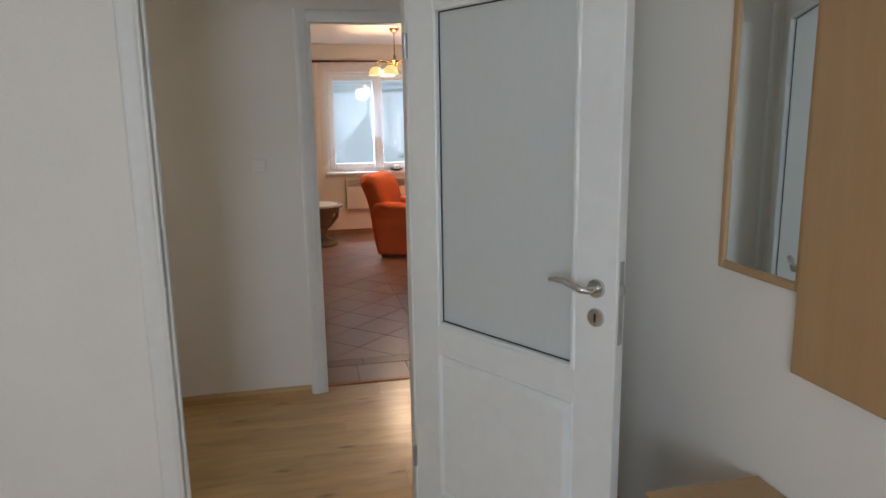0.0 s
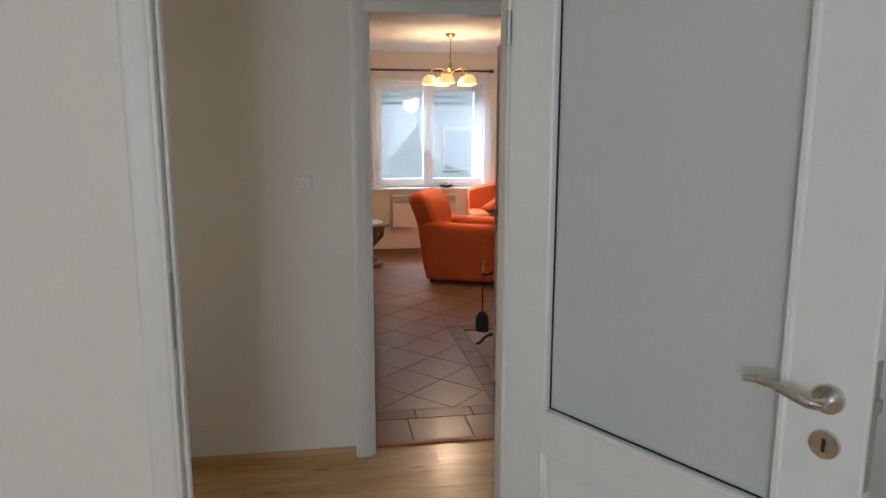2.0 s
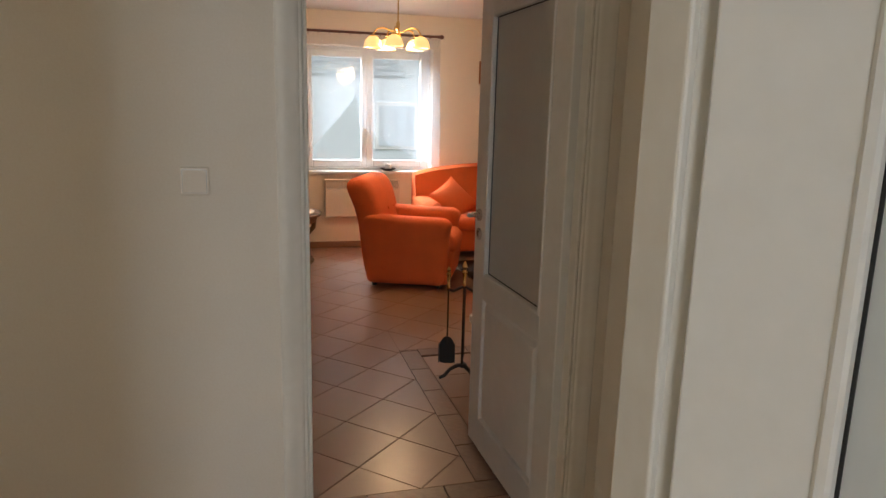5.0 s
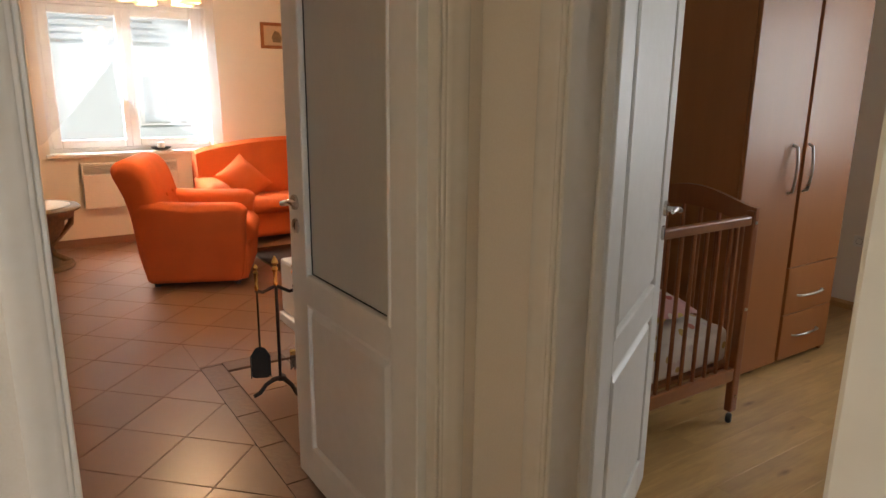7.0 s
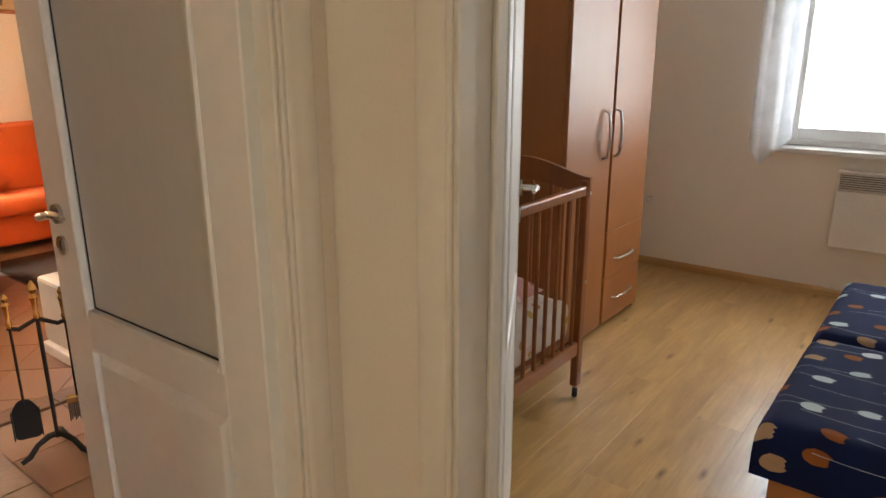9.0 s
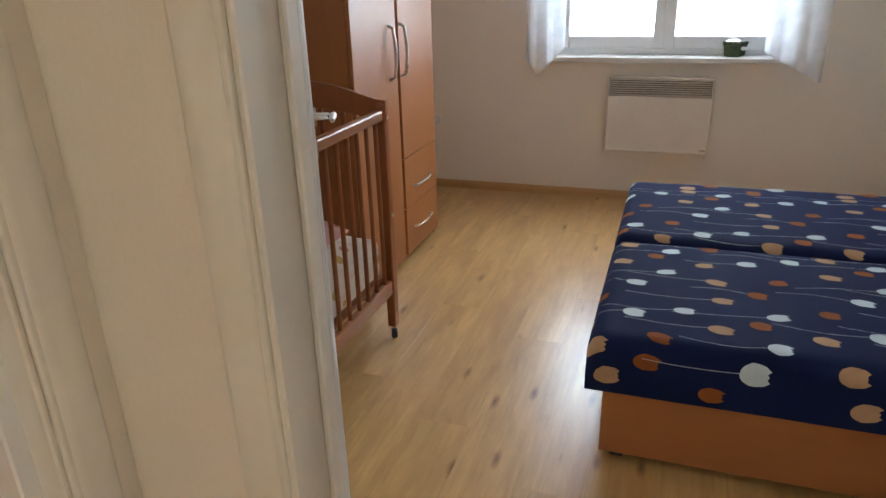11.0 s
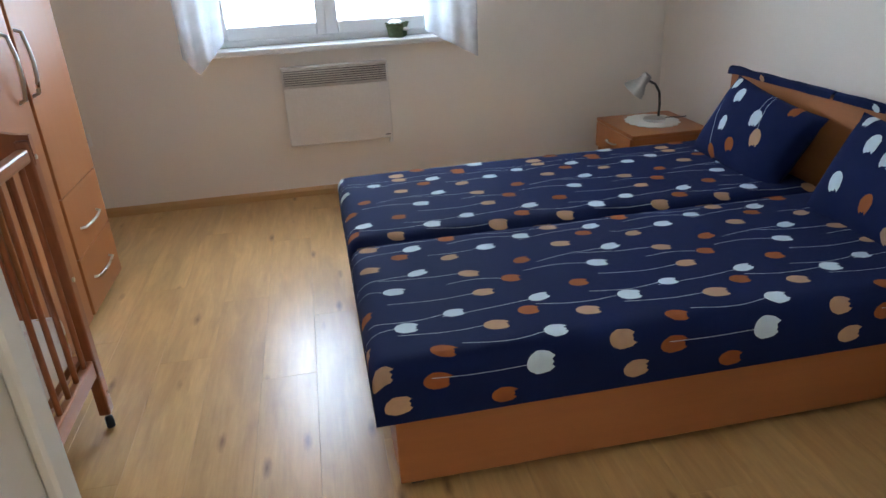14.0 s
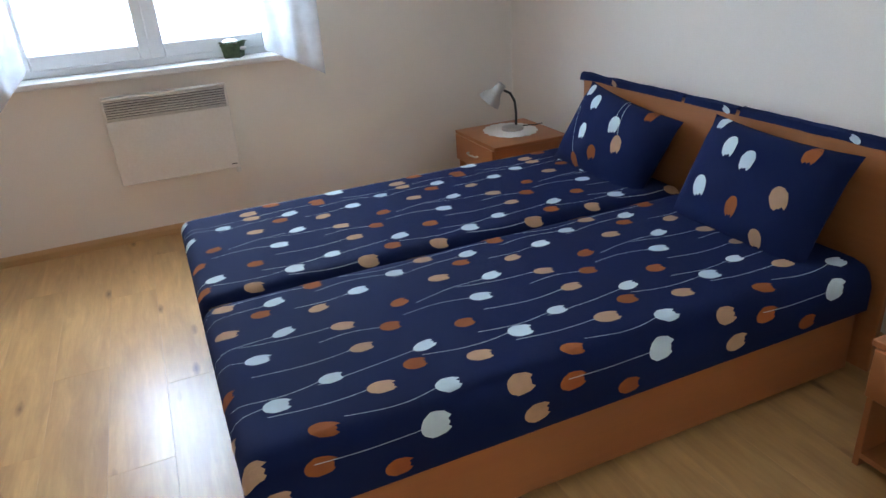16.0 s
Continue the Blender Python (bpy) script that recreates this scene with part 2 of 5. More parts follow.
def frosted_material():
    """Etched glass with a crinkled, upright figure: part passes light, part scatters it back."""
    m, n, l, b = material("frosted_door_glass")
    out = n["Material Output"]
    co = coords(n, l, (1, 1, 0.25))
    t = node(n, l, "ShaderNodeTexNoise", {"Vector": co, "Scale": 60.0, "Detail": 4.0, "Distortion": 1.2})
    bp = node(n, l, "ShaderNodeBump", {"Height": t.outputs[0], "Strength": 0.12, "Distance": 0.003})
    c = mix(n, l, t.outputs[0], (0.79, 0.79, 0.755), (0.84, 0.84, 0.805))
    l.new(c, b.inputs["Base Color"])
    b.inputs["Roughness"].default_value = 0.3
    l.new(bp.outputs[0], b.inputs["Normal"])
    tr = node(n, l, "ShaderNodeBsdfTranslucent")
    l.new(c, tr.inputs["Color"])
    l.new(bp.outputs[0], tr.inputs["Normal"])
    mx = node(n, l, "ShaderNodeMixShader", {0: 0.5})
    l.new(b.outputs[0], mx.inputs[1])
    l.new(tr.outputs[0], mx.inputs[2])
    l.new(mx.outputs[0], out.inputs["Surface"])
    return m


FROST = frosted_material()


def mirror_material():
    m, n, l, b = material("mirror_silver")
    b.inputs["Base Color"].default_value = (0.86, 0.88, 0.87, 1)
    b.inputs["Metallic"].default_value = 1.0
    b.inputs["Roughness"].default_value = 0.015
    return m


MIRROR = mirror_material()


def voile_material(name, lo, hi):
    m, n, l, b = material(name)
    n.remove(b)
    out = n["Material Output"]
    d = node(n, l, "ShaderNodeBsdfDiffuse", {"Color": (0.84, 0.90, 0.98, 1)})
    t = node(n, l, "ShaderNodeBsdfTranslucent", {"Color": (0.84, 0.90, 0.98, 1)})
    half = node(n, l, "ShaderNodeMixShader", {0: 0.5})
    l.new(d.outputs[0], half.inputs[1]), l.new(t.outputs[0], half.inputs[2])
    tr = node(n, l, "ShaderNodeBsdfTransparent")
    co = coords(n, l)
    w = node(n, l, "ShaderNodeTexNoise", {"Vector": co, "Scale": 12.0, "Detail": 4.0})
    f = node(n, l, "ShaderNodeMapRange", {"Value": w.outputs[0], "To Min": lo, "To Max": hi})
    mx = node(n, l, "ShaderNodeMixShader", {0: f.outputs[0]})
    l.new(tr.outputs[0], mx.inputs[1]), l.new(half.outputs[0], mx.inputs[2])
    l.new(mx.outputs[0], out.inputs["Surface"])
    return m


VOILE = voile_material("white_voile", 0.10, 0.24)
VOILE_B = voile_material("white_voile_dense", 0.34, 0.62)


def glow(name, color, strength, base=(0.8, 0.7, 0.5)):
    m, n, l, b = material(name)
    b.inputs["Base Color"].default_value = (*base, 1)
    b.inputs["Emission Color"].default_value = (*color, 1)
    b.inputs["Emission Strength"].default_value = strength
    b.inputs["Roughness"].default_value = 0.3
    return m


SHADE = glow("lit_amber_glass", (1.0, 0.62, 0.20), 1.6)

# ---- mesh helpers ----


def box(bm, x0, x1, y0, y1, z0, z1, bev=0.0, seg=1):
    vs = [bm.verts.new((x, y, z)) for z in (z0, z1) for x, y in ((x0, y0), (x1, y0), (x1, y1), (x0, y1))]
    fs = [bm.faces.new([vs[i] for i in f]) for f in ((3, 2, 1, 0), (4, 5, 6, 7), (0, 1, 5, 4), (1, 2, 6, 5), (2, 3, 7, 6), (3, 0, 4, 7))]
    if bev:
        es = list({e for f in fs for e in f.edges})
        bmesh.ops.bevel(bm, geom=es, offset=bev, segments=seg, affect="EDGES", profile=0.5)
    return bm


def cyl(bm, p, q, r0, r1=None, seg=12):
    """A tapered round bar from p to q."""
    p, q = Vector(p), Vector(q)
    r1 = r0 if r1 is None else r1
    turn = (q - p).to_track_quat("Z", "Y").to_matrix().to_4x4()
    m = Matrix.Translation((p + q) / 2) @ turn
    bmesh.ops.create_cone(bm, cap_ends=True, segments=seg, radius1=max(r0, 1e-4), radius2=max(r1, 1e-4), depth=(q - p).length, matrix=m)
    return bm


def lathe(bm, profile, centre, seg=20, m=None):
    """Turns (radius, height) pairs about the upright axis at centre."""
    m = m or Matrix.Identity(4)
    rings = []
    for r, z in profile:
        rings.append([bm.verts.new(m @ Vector((centre[0] + r * math.cos(2 * math.pi * i / seg), centre[1] + r * math.sin(2 * math.pi * i / seg), centre[2] + z))) for i in range(seg)])
    for a, b in zip(rings, rings[1:]):
        for i in range(seg):
            bm.faces.new((a[i], a[(i + 1) % seg], b[(i + 1) % seg], b[i]))
    bm.faces.new(rings[0][::-1]), bm.faces.new(rings[-1])
    return bm


def tube(bm, pts, r, seg=8):
    """A round bar bent along pts; r is one radius or one for each point."""
    pts = [Vector(p) for p in pts]
    rs = r if isinstance(r, (list, tuple)) else [r] * len(pts)
    rings = []
    side = None
    for i, p in enumerate(pts):
        d = (pts[min(i + 1, len(pts) - 1)] - pts[max(i - 1, 0)]).normalized()
        if side is None:
            side = d.orthogonal().normalized()
        side = (side - d * side.dot(d)).normalized()
        up = d.cross(side)
        rings.append([bm.verts.new(p + rs[i] * (math.cos(2 * math.pi * k / seg) * side + math.sin(2 * math.pi * k / seg) * up)) for k in range(seg)])
    for a, b in zip(rings, rings[1:]):
        for i in range(seg):
            bm.faces.new((a[i], a[(i + 1) % seg], b[(i + 1) % seg], b[i]))
    bm.faces.new(rings[0][::-1]), bm.faces.new(rings[-1])
    return bm


def prism(bm, outline, a0, a1, axis="x"):
    """An outline of (u, v) pairs drawn out from a0 to a1 along the axis; u, v are the other two axes in order."""
    def at(u, v, a):
        return {"x": (a, u, v), "y": (u, a, v), "z": (u, v, a)}[axis]
    lo = [bm.verts.new(at(u, v, a0)) for u, v in outline]
    hi = [bm.verts.new(at(u, v, a1)) for u, v in outline]
    n = len(outline)
    bm.faces.new(lo[::-1]), bm.faces.new(hi)
    for i in range(n):
        bm.faces.new((lo[i], lo[(i + 1) % n], hi[(i + 1) % n], hi[i]))
    return bm


def mesh_of(name, bm, mat, smooth=False):
    bmesh.ops.recalc_face_normals(bm, faces=bm.faces)
    me = bpy.data.meshes.new(name)
    bm.to_mesh(me)
    bm.free()
    if mat:
        me.materials.append(mat)
    if smooth:
        me.polygons.foreach_set("use_smooth", [True] * len(me.polygons))
        me.set_sharp_from_angle(angle=radians(40))
    return me


def part(name, bm, mat, parent=None, label="", smooth=False):
    ob = new(name, mesh_of(name, bm, mat, smooth))
    if parent:
        ob.parent = parent
    if label:
        tagged(ob, label)
    return ob


def thing(name, label, category, m=None, group=""):
    ob = new(name)
    ob.matrix_world = m or Matrix.Identity(4)
    return tagged(ob, label, category, group)


def setting(name, bm, mat, label, category, smooth=False):
    return tagged(part(name, bm, mat, None, "", smooth), label, category, kind="structure")


B = bmesh.new

# ---- large structure ----
CZ = 2.55     # height of the ceilings
XR = 1.20     # passage side of the bedroom wall
XB = 1.34     # bedroom side of that wall
XW = 4.90     # bedroom window wall
YH = 0.40     # wall behind the headboard
YB = 4.22     # bedroom wall behind the wardrobe
Y1A, Y1B = 1.877, 1.945   # wall with the hall door
YLA, YLB = 3.15, 3.215   # wall with the living room door
YT = 3.27     # where the tiles begin
YW = 8.52     # living room window wall
HX = 1.30     # hall wall with the mirror
DH = 2.0      # height of the door openings


def wall_x(name, y0, y1, x0, x1, holes, label, top=CZ):
    """A wall that runs along x with holes (from, to, bottom, top)."""
    bm = B()
    at = x0
    for a, b, lo, hi in sorted(holes):
        box(bm, at, a, y0, y1, 0, top)
        if lo > 0:
            box(bm, a, b, y0, y1, 0, lo)
        if hi < top:
            box(bm, a, b, y0, y1, hi, top)
        at = b
    box(bm, at, x1, y0, y1, 0, top)
    return setting(name, bm, WALL, label, "wall")


def wall_y(name, x0, x1, y0, y1, holes, label, top=CZ):
    bm = B()
    at = y0
    for a, b, lo, hi in sorted(holes):
        box(bm, x0, x1, at, a, 0, top)
        if lo > 0:
            box(bm, x0, x1, a, b, 0, lo)
        if hi < top:
            box(bm, x0, x1, a, b, hi, top)
        at = b
    box(bm, x0, x1, at, y1, 0, top)
    return setting(name, bm, WALL, label, "wall")


D1 = (-0.341, 0.565)    # hall door, masonry opening
D2 = (0.219, 1.118)     # living room door
D3 = (1.92, 2.894)     # bedroom door
BW = (1.80, 3.16, 0.90, 2.10)   # bedroom window
LW = (0.58, 1.96, 0.83, 2.12)   # living room window

wall_x("wall_hall_door", Y1A, Y1B, -1.6, XR, [(*D1, 0, DH + 0.03)], "off-white painted wall around the hall door", CZ)
wall_x("wall_living_door", YLA, YLB, -1.6, XB, [(*D2, 0, DH + 0.03)], "off-white painted wall with a light switch", CZ)
wall_y("wall_bedroom_door", XR, XB, Y1A, YLA, [(*D3, 0, DH + 0.03)], "off-white painted wall around the bedroom door", CZ)
wall_y("wall_bedroom_window", XW, XW + 0.34, YH - 0.12, YB, [(BW[0], BW[1], BW[2] - 0.034, BW[3])], "off-white painted wall with the bedroom window", CZ)
wall_x("wall_headboard", YH - 0.12, YH, XB, XW, [], "off-white painted wall behind the bed", CZ)
wall_x("wall_wardrobe", YB, YB + 0.12, XB, XW + 0.34, [], "off-white painted wall behind the wardrobe", CZ)
wall_y("wall_bedroom_near_north", XB - 0.12, XB, YLB, YB + 0.12, [], "off-white painted wall of the bedroom", CZ)
wall_x("wall_living_window", YW, YW + 0.34, -2.6, 4.6, [(LW[0], LW[1], LW[2] - 0.034, LW[3])], "cream painted wall with the living room window", CZ)
wall_y("wall_living_east", 4.6, 4.72, YB + 0.12, YW + 0.34, [], "cream painted living room wall", CZ)
wall_y("wall_living_west", -2.72, -2.6, YLA, YW + 0.34, [], "cream painted living room wall", CZ)
wall_x("wall_living_south", YLA, YLB, -2.6, -1.72, [], "cream painted living room wall", CZ)
# the opening in this unseen end wall is added for the passage fill lamp
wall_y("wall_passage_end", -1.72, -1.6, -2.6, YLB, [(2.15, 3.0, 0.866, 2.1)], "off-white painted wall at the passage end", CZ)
wall_y("wall_hall_mirror", HX, XB, -2.48, Y1A, [], "white painted hall wall with the mirror", CZ)
wall_x("wall_hall_back", -2.6, -2.48, -1.6, XB, [(-1.5, -0.3, 0.816, 2.1)], "off-white painted hall wall with a window", CZ)

for nm, (x0, x1, y0, y1), lab in (("ceiling_hall", (-1.72, XB, -2.6, Y1B), "white painted hall ceiling"), ("ceiling_passage", (-1.72, XB, Y1B, YLB), "white painted passage ceiling"),
                                  ("ceiling_bedroom", (XB, XW + 0.34, YH - 0.12, YB + 0.12), "white painted bedroom ceiling"),
                                  ("ceiling_living", (-2.72, 4.72, YLB, YW + 0.34), "white painted living room ceiling")):
    z0 = CZ if nm != "ceiling_living" else 2.46
    bm = box(B(), x0, x1, y0, y1, z0, CZ + 0.15)
    setting(nm, bm, CEIL, lab, "ceiling")

# outside
setting("ground", box(B(), -400, 400, -400, 400, -0.8, -0.6), GRASS, "green lawn ground around the house", "ground")
bm = B()
box(bm, -1.6, XB + 0.0, -2.6, YT - 0.045, -0.2, -0.012)
box(bm, XB, XW + 0.34, YH - 0.12, YB + 0.12, -0.2, -0.012)
FLOOR_OAK = setting("floor", bm, GROUT, "oak laminate floor of hall, passage and bedroom", "floor")
bm = B()
box(bm, -2.72, 1.22, YT - 0.045, YW + 0.34, -0.2, -0.012)
box(bm, 1.22, 4.72, YB + 0.12, YW + 0.34, -0.2, -0.012)
FLOOR_TILE = setting("floor_tiled", bm, GROUT, "brown glazed tile floor of the living room", "floor")
setting("trim_threshold", prism(B(), [(YT - 0.05, 0.0), (YT - 0.04, 0.007), (YT - 0.005, 0.007), (YT + 0.005, 0.0)], D2[0] + 0.02, D2[1] - 0.02, "x"), ALDER, "brown threshold strip in the living room doorway", "threshold")


def skirting(name, along, at, a0, a1, inward):
    """A small moulded skirting along a wall face; inward: the side of the room."""
    s = inward
    prof = [(at, 0.0), (at + s * 0.016, 0.0), (at + s * 0.016, 0.034), (at + s * 0.009, 0.048), (at + s * 0.004, 0.054), (at, 0.054)]
    setting(name, prism(B(), prof, a0, a1, along), BASEB if along == "x" else BASEBY, "oak-coloured skirting strip along the wall", "baseboard", False)


skirting("baseboard_passage", "x", YLA, -1.6, D2[0] - 0.05, -1)
skirting("baseboard_bedroom_window", "y", XW, YH, YB, -1)
skirting("baseboard_bedroom_head", "x", YH, XB, XW - 0.02, 1)
skirting("baseboard_bedroom_near", "y", XB, YH + 0.02, D3[0] - 0.05, 1)
skirting("baseboard_hall", "y", HX, -2.4, Y1A - 0.02, -1)
skirting("baseboard_hall_door", "x", Y1A, -1.6, D1[0] - 0.06, -1)
bm = box(B(), -2.6, 4.6, YW - 0.01, YW, 0, 0.07, 0.002)
setting("baseboard_living_window", bm, TILE, "brown tile skirting under the living room window", "baseboard")


def door_frame(name, across, a0, a1, w0, w1, label):
    """Lining and moulded architraves round an opening; across: the axis the opening is measured on, w0 to w1 the wall."""
    ob = thing(name, label, "door frame")
    tagged(ob, kind="structure")
    t, aw = 0.03, 0.062

    def put(nm, u0, u1, v0, v1, z0, z1, bev=0.004):
        bm = B()
        if across == "x":
            box(bm, u0, u1, v0, v1, z0, z1, bev, 2)
        else:
            box(bm, v0, v1, u0, u1, z0, z1, bev, 2)
        part(nm, bm, FRAME, ob)
    put("lining", a0, a0 + t, w0 - 0.004, w1 + 0.004, 0, DH + 0.03)
    put("lining", a1 - t, a1, w0 - 0.004, w1 + 0.004, 0, DH + 0.03)
    put("lining", a0 + t, a1 - t, w0 - 0.004, w1 + 0.004, DH, DH + 0.03)
    across_prof = ((0.0, 0.0), (0.0, 0.007), (0.003, 0.011), (0.010, 0.0135), (0.026, 0.0135), (0.034, 0.0115), (0.050, 0.0095), (0.058, 0.0085), (0.062, 0.005), (0.062, 0.0))

    def board(start, sign, wall, out, head=None):
        """One moulded board; start: its outer edge, sign: towards the opening, wall and out: the face it lies on."""
        bm = B()
        line = [(start + sign * u, wall + out * h) for u, h in across_prof]
        if head is None:
            prism(bm, line if across == "x" else [(v, u) for u, v in line], 0.0, DH + aw, "z")
        elif across == "x":
            prism(bm, [(v, z) for z, v in line], head[0], head[1], "x")
        else:
            prism(bm, [(v, z) for z, v in line], head[0], head[1], "y")
        part("architrave", bm, FRAME, ob, "", True)
    for wall, out in ((w0, -1), (w1, 1)):
        board(a0 - aw + 0.02, 1, wall, out)
        board(a1 + aw - 0.02, -1, wall, out)
        board(DH + aw, -1, wall, out, (a0 + 0.02, a1 - 0.02))
    return ob


F1 = door_frame("door_frame_hall", "x", *D1, Y1A, Y1B, "white moulded frame of the hall door")
F2 = door_frame("door_frame_living", "x", *D2, YLA, YLB, "white moulded frame of the living room door")
F3 = door_frame("door_frame_bedroom", "y", *D3, XR, XB, "white moulded frame of the bedroom door")
# strike plate and stop of the hall door
part("strike_plate", box(B(), D1[0] + 0.03, D1[0] + 0.0325, 1.880, 1.902, 0.957, 1.153, 0.001), STEEL, F1, "matt steel strike plate")
part("stop", box(B(), D1[0] + 0.03, D1[0] + 0.042, 1.908, 1.940, 0, DH, 0.003), FRAME, F1)
part("stop", box(B(), D2[0] + 0.03, D2[0] + 0.042, YLA + 0.002, YLA + 0.05, 0, DH, 0.003), FRAME, F2)
part("stop", box(B(), D2[1] - 0.042, D2[1] - 0.03, YLA + 0.002, YLA + 0.05, 0, DH, 0.003), FRAME, F2)
part("stop", box(B(), XR + 0.002, XR + 0.05, D3[1] - 0.042, D3[1] - 0.03, 0, DH, 0.003), FRAME, F3)
part("stop", box(B(), XB - 0.03, XB + 0.002, D3[1] - 0.042, D3[1] - 0.03, 0, DH, 0.003), FRAME, F3)
part("stop", box(B(), XR + 0.002, XR + 0.05, D3[0] + 0.03, D3[0] + 0.042, 0, DH, 0.003), FRAME, F3)


def ring_frame(bm, x0, x1, z0, z1, w, y0, y1, bev=0.0):
    """Four bars round a rectangle that lies in the x-z plane."""
    box(bm, x0, x0 + w, y0, y1, z0, z1, bev)
    box(bm, x1 - w, x1, y0, y1, z0, z1, bev)
    box(bm, x0 + w, x1 - w, y0, y1, z0, z0 + w, bev)
    box(bm, x0 + w, x1 - w, y0, y1, z1 - w, z1, bev)


def raised_panel(bm, x0, x1, z0, z1, y, s):
    """A sunk moulding with a raised field, on the face y; s: which way the face looks."""
    steps = [(0.0, 0.003), (0.006, 0.006), (0.010, 0.002), (0.013, -0.010), (0.021, -0.010), (0.037, 0.003), (0.042, 0.004)]
    rings = []
    for d, h in steps:
        rings.append([bm.verts.new((x, y + s * h, z)) for x, z in ((x0 + d, z0 + d), (x1 - d, z0 + d), (x1 - d, z1 - d), (x0 + d, z1 - d))])
    for a, b in zip(rings, rings[1:]):
        for i in range(4):
            bm.faces.new((a[i], a[(i + 1) % 4], b[(i + 1) % 4], b[i]))
    bm.faces.new(rings[-1])


def door_leaf(name, width, glazed, m, label):
    """A leaf with its hinge at the origin, drawn out along +x; 4 cm thick about y = 0."""
    ob = thing(name, label, "door", m)
    tagged(ob, kind="structure")
    h, st, t = 1.985, 0.135, 0.02
    g0, g1 = 0.80, h - 0.13
    bm = B()
    box(bm, 0, st, -t, t, 0.008, h, 0.003)
    box(bm, width - st, width, -t, t, 0.008, h, 0.003)
    box(bm, st, width - st, -t, t, h - 0.13, h, 0.0)
    box(bm, st, width - st, -t, t, 0.008, 0.15, 0.0)
    box(bm, st, width - st, -t, t, 0.70, g0, 0.0)
    part("body", bm, DOOR, ob)
    fields = [(0.15, 0.70)] if glazed else [(0.15, 0.70), (g0, g1)]
    for z0, z1 in fields:
        bm = box(B(), st, width - st, -t + 0.014, t - 0.014, z0, z1)
        for s in (-1, 1):
            raised_panel(bm, st - 0.004, width - st + 0.004, z0 - 0.004, z1 + 0.004, s * (t - 0.002), s)
        part("panel", bm, DOOR, ob)
    if glazed:
        bm = box(B(), st - 0.006, width - st + 0.006, -0.003, 0.003, g0 - 0.006, g1 + 0.006)
        part("glass_pane", bm, FROST, ob, "frosted glass pane").visible_shadow = False
        for s in (-1, 1):
            bm = B()
            y0, y1 = sorted((s * 0.004, s * (t + 0.006)))
            ring_frame(bm, st - 0.004, width - st + 0.004, g0 - 0.004, g1 + 0.004, 0.016, y0, y1, 0.004)
            part("glazing_bead", bm, DOOR, ob)
            bm = B()
            y0, y1 = sorted((s * 0.0032, s * 0.0052))
            ring_frame(bm, st + 0.011, width - st - 0.011, g0 + 0.011, g1 - 0.011, 0.004, y0, y1)
            part("seal", bm, BLACK, ob, "thin black glazing seal")
    hx = width - 0.062
    for s in (-1, 1):
        bm = cyl(B(), (hx, s * t, 1.05), (hx, s * (t + 0.010), 1.05), 0.026, 0.025, 24)
        part("rosette", bm, CHROME, ob, "brushed nickel rosette", True)
        pts = [(hx, s * (t + 0.008), 1.05), (hx, s * (t + 0.040), 1.05), (hx - 0.012, s * (t + 0.052), 1.051), (hx - 0.04, s * (t + 0.052), 1.058), (hx - 0.075, s * (t + 0.050), 1.066), (hx - 0.105, s * (t + 0.048), 1.066), (hx - 0.128, s * (t + 0.046), 1.061)]
        part("lever", tube(B(), pts, [0.011, 0.010, 0.010, 0.0095, 0.009, 0.008, 0.006], 12), CHROME, ob, "brushed nickel lever handle", True)
        bm = cyl(B(), (hx, s * t, 0.968), (hx, s * (t + 0.007), 0.968), 0.026, 0.025, 24)
        plate = part("key_plate", bm, CHROME, ob, "round nickel key plate", True)
        bm = box(B(), hx - 0.0035, hx + 0.0035, min(s * (t + 0.0065), s * (t + 0.0085)), max(s * (t + 0.0065), s * (t + 0.0085)), 0.955, 0.98, 0.001)
        part("keyhole", bm, BLACK, plate)
    part("lock_plate", box(B(), width - 0.001, width + 0.0022, -0.010, 0.010, 0.90, 1.13, 0.0008), STEEL, ob, "steel lock plate on the door edge")
    part("latch", box(B(), width + 0.001, width + 0.010, -0.006, 0.006, 1.04, 1.066, 0.002), STEEL, ob)
    for z in (0.25, 1.75):
        part("hinge", cyl(B(), (-0.006, -t - 0.004, z - 0.04), (-0.006, -t - 0.004, z + 0.04), 0.007, None, 10), STEEL, ob, "", True)
    return ob


door_leaf("door_1", 0.858, True, pose(0.553, 1.845, 0, 0, 0, -61.0), "open white hall door with a frosted pane")
door_leaf("door_2", 0.84, True, pose(1.066, 3.196, 0, 0, 0, 91.0), "open white living room door with a frosted pane")
door_leaf("door_3", 0.835, False, pose(XB + 0.018, 2.882, 0, 0, 0, 29.6), "open white panelled bedroom door")


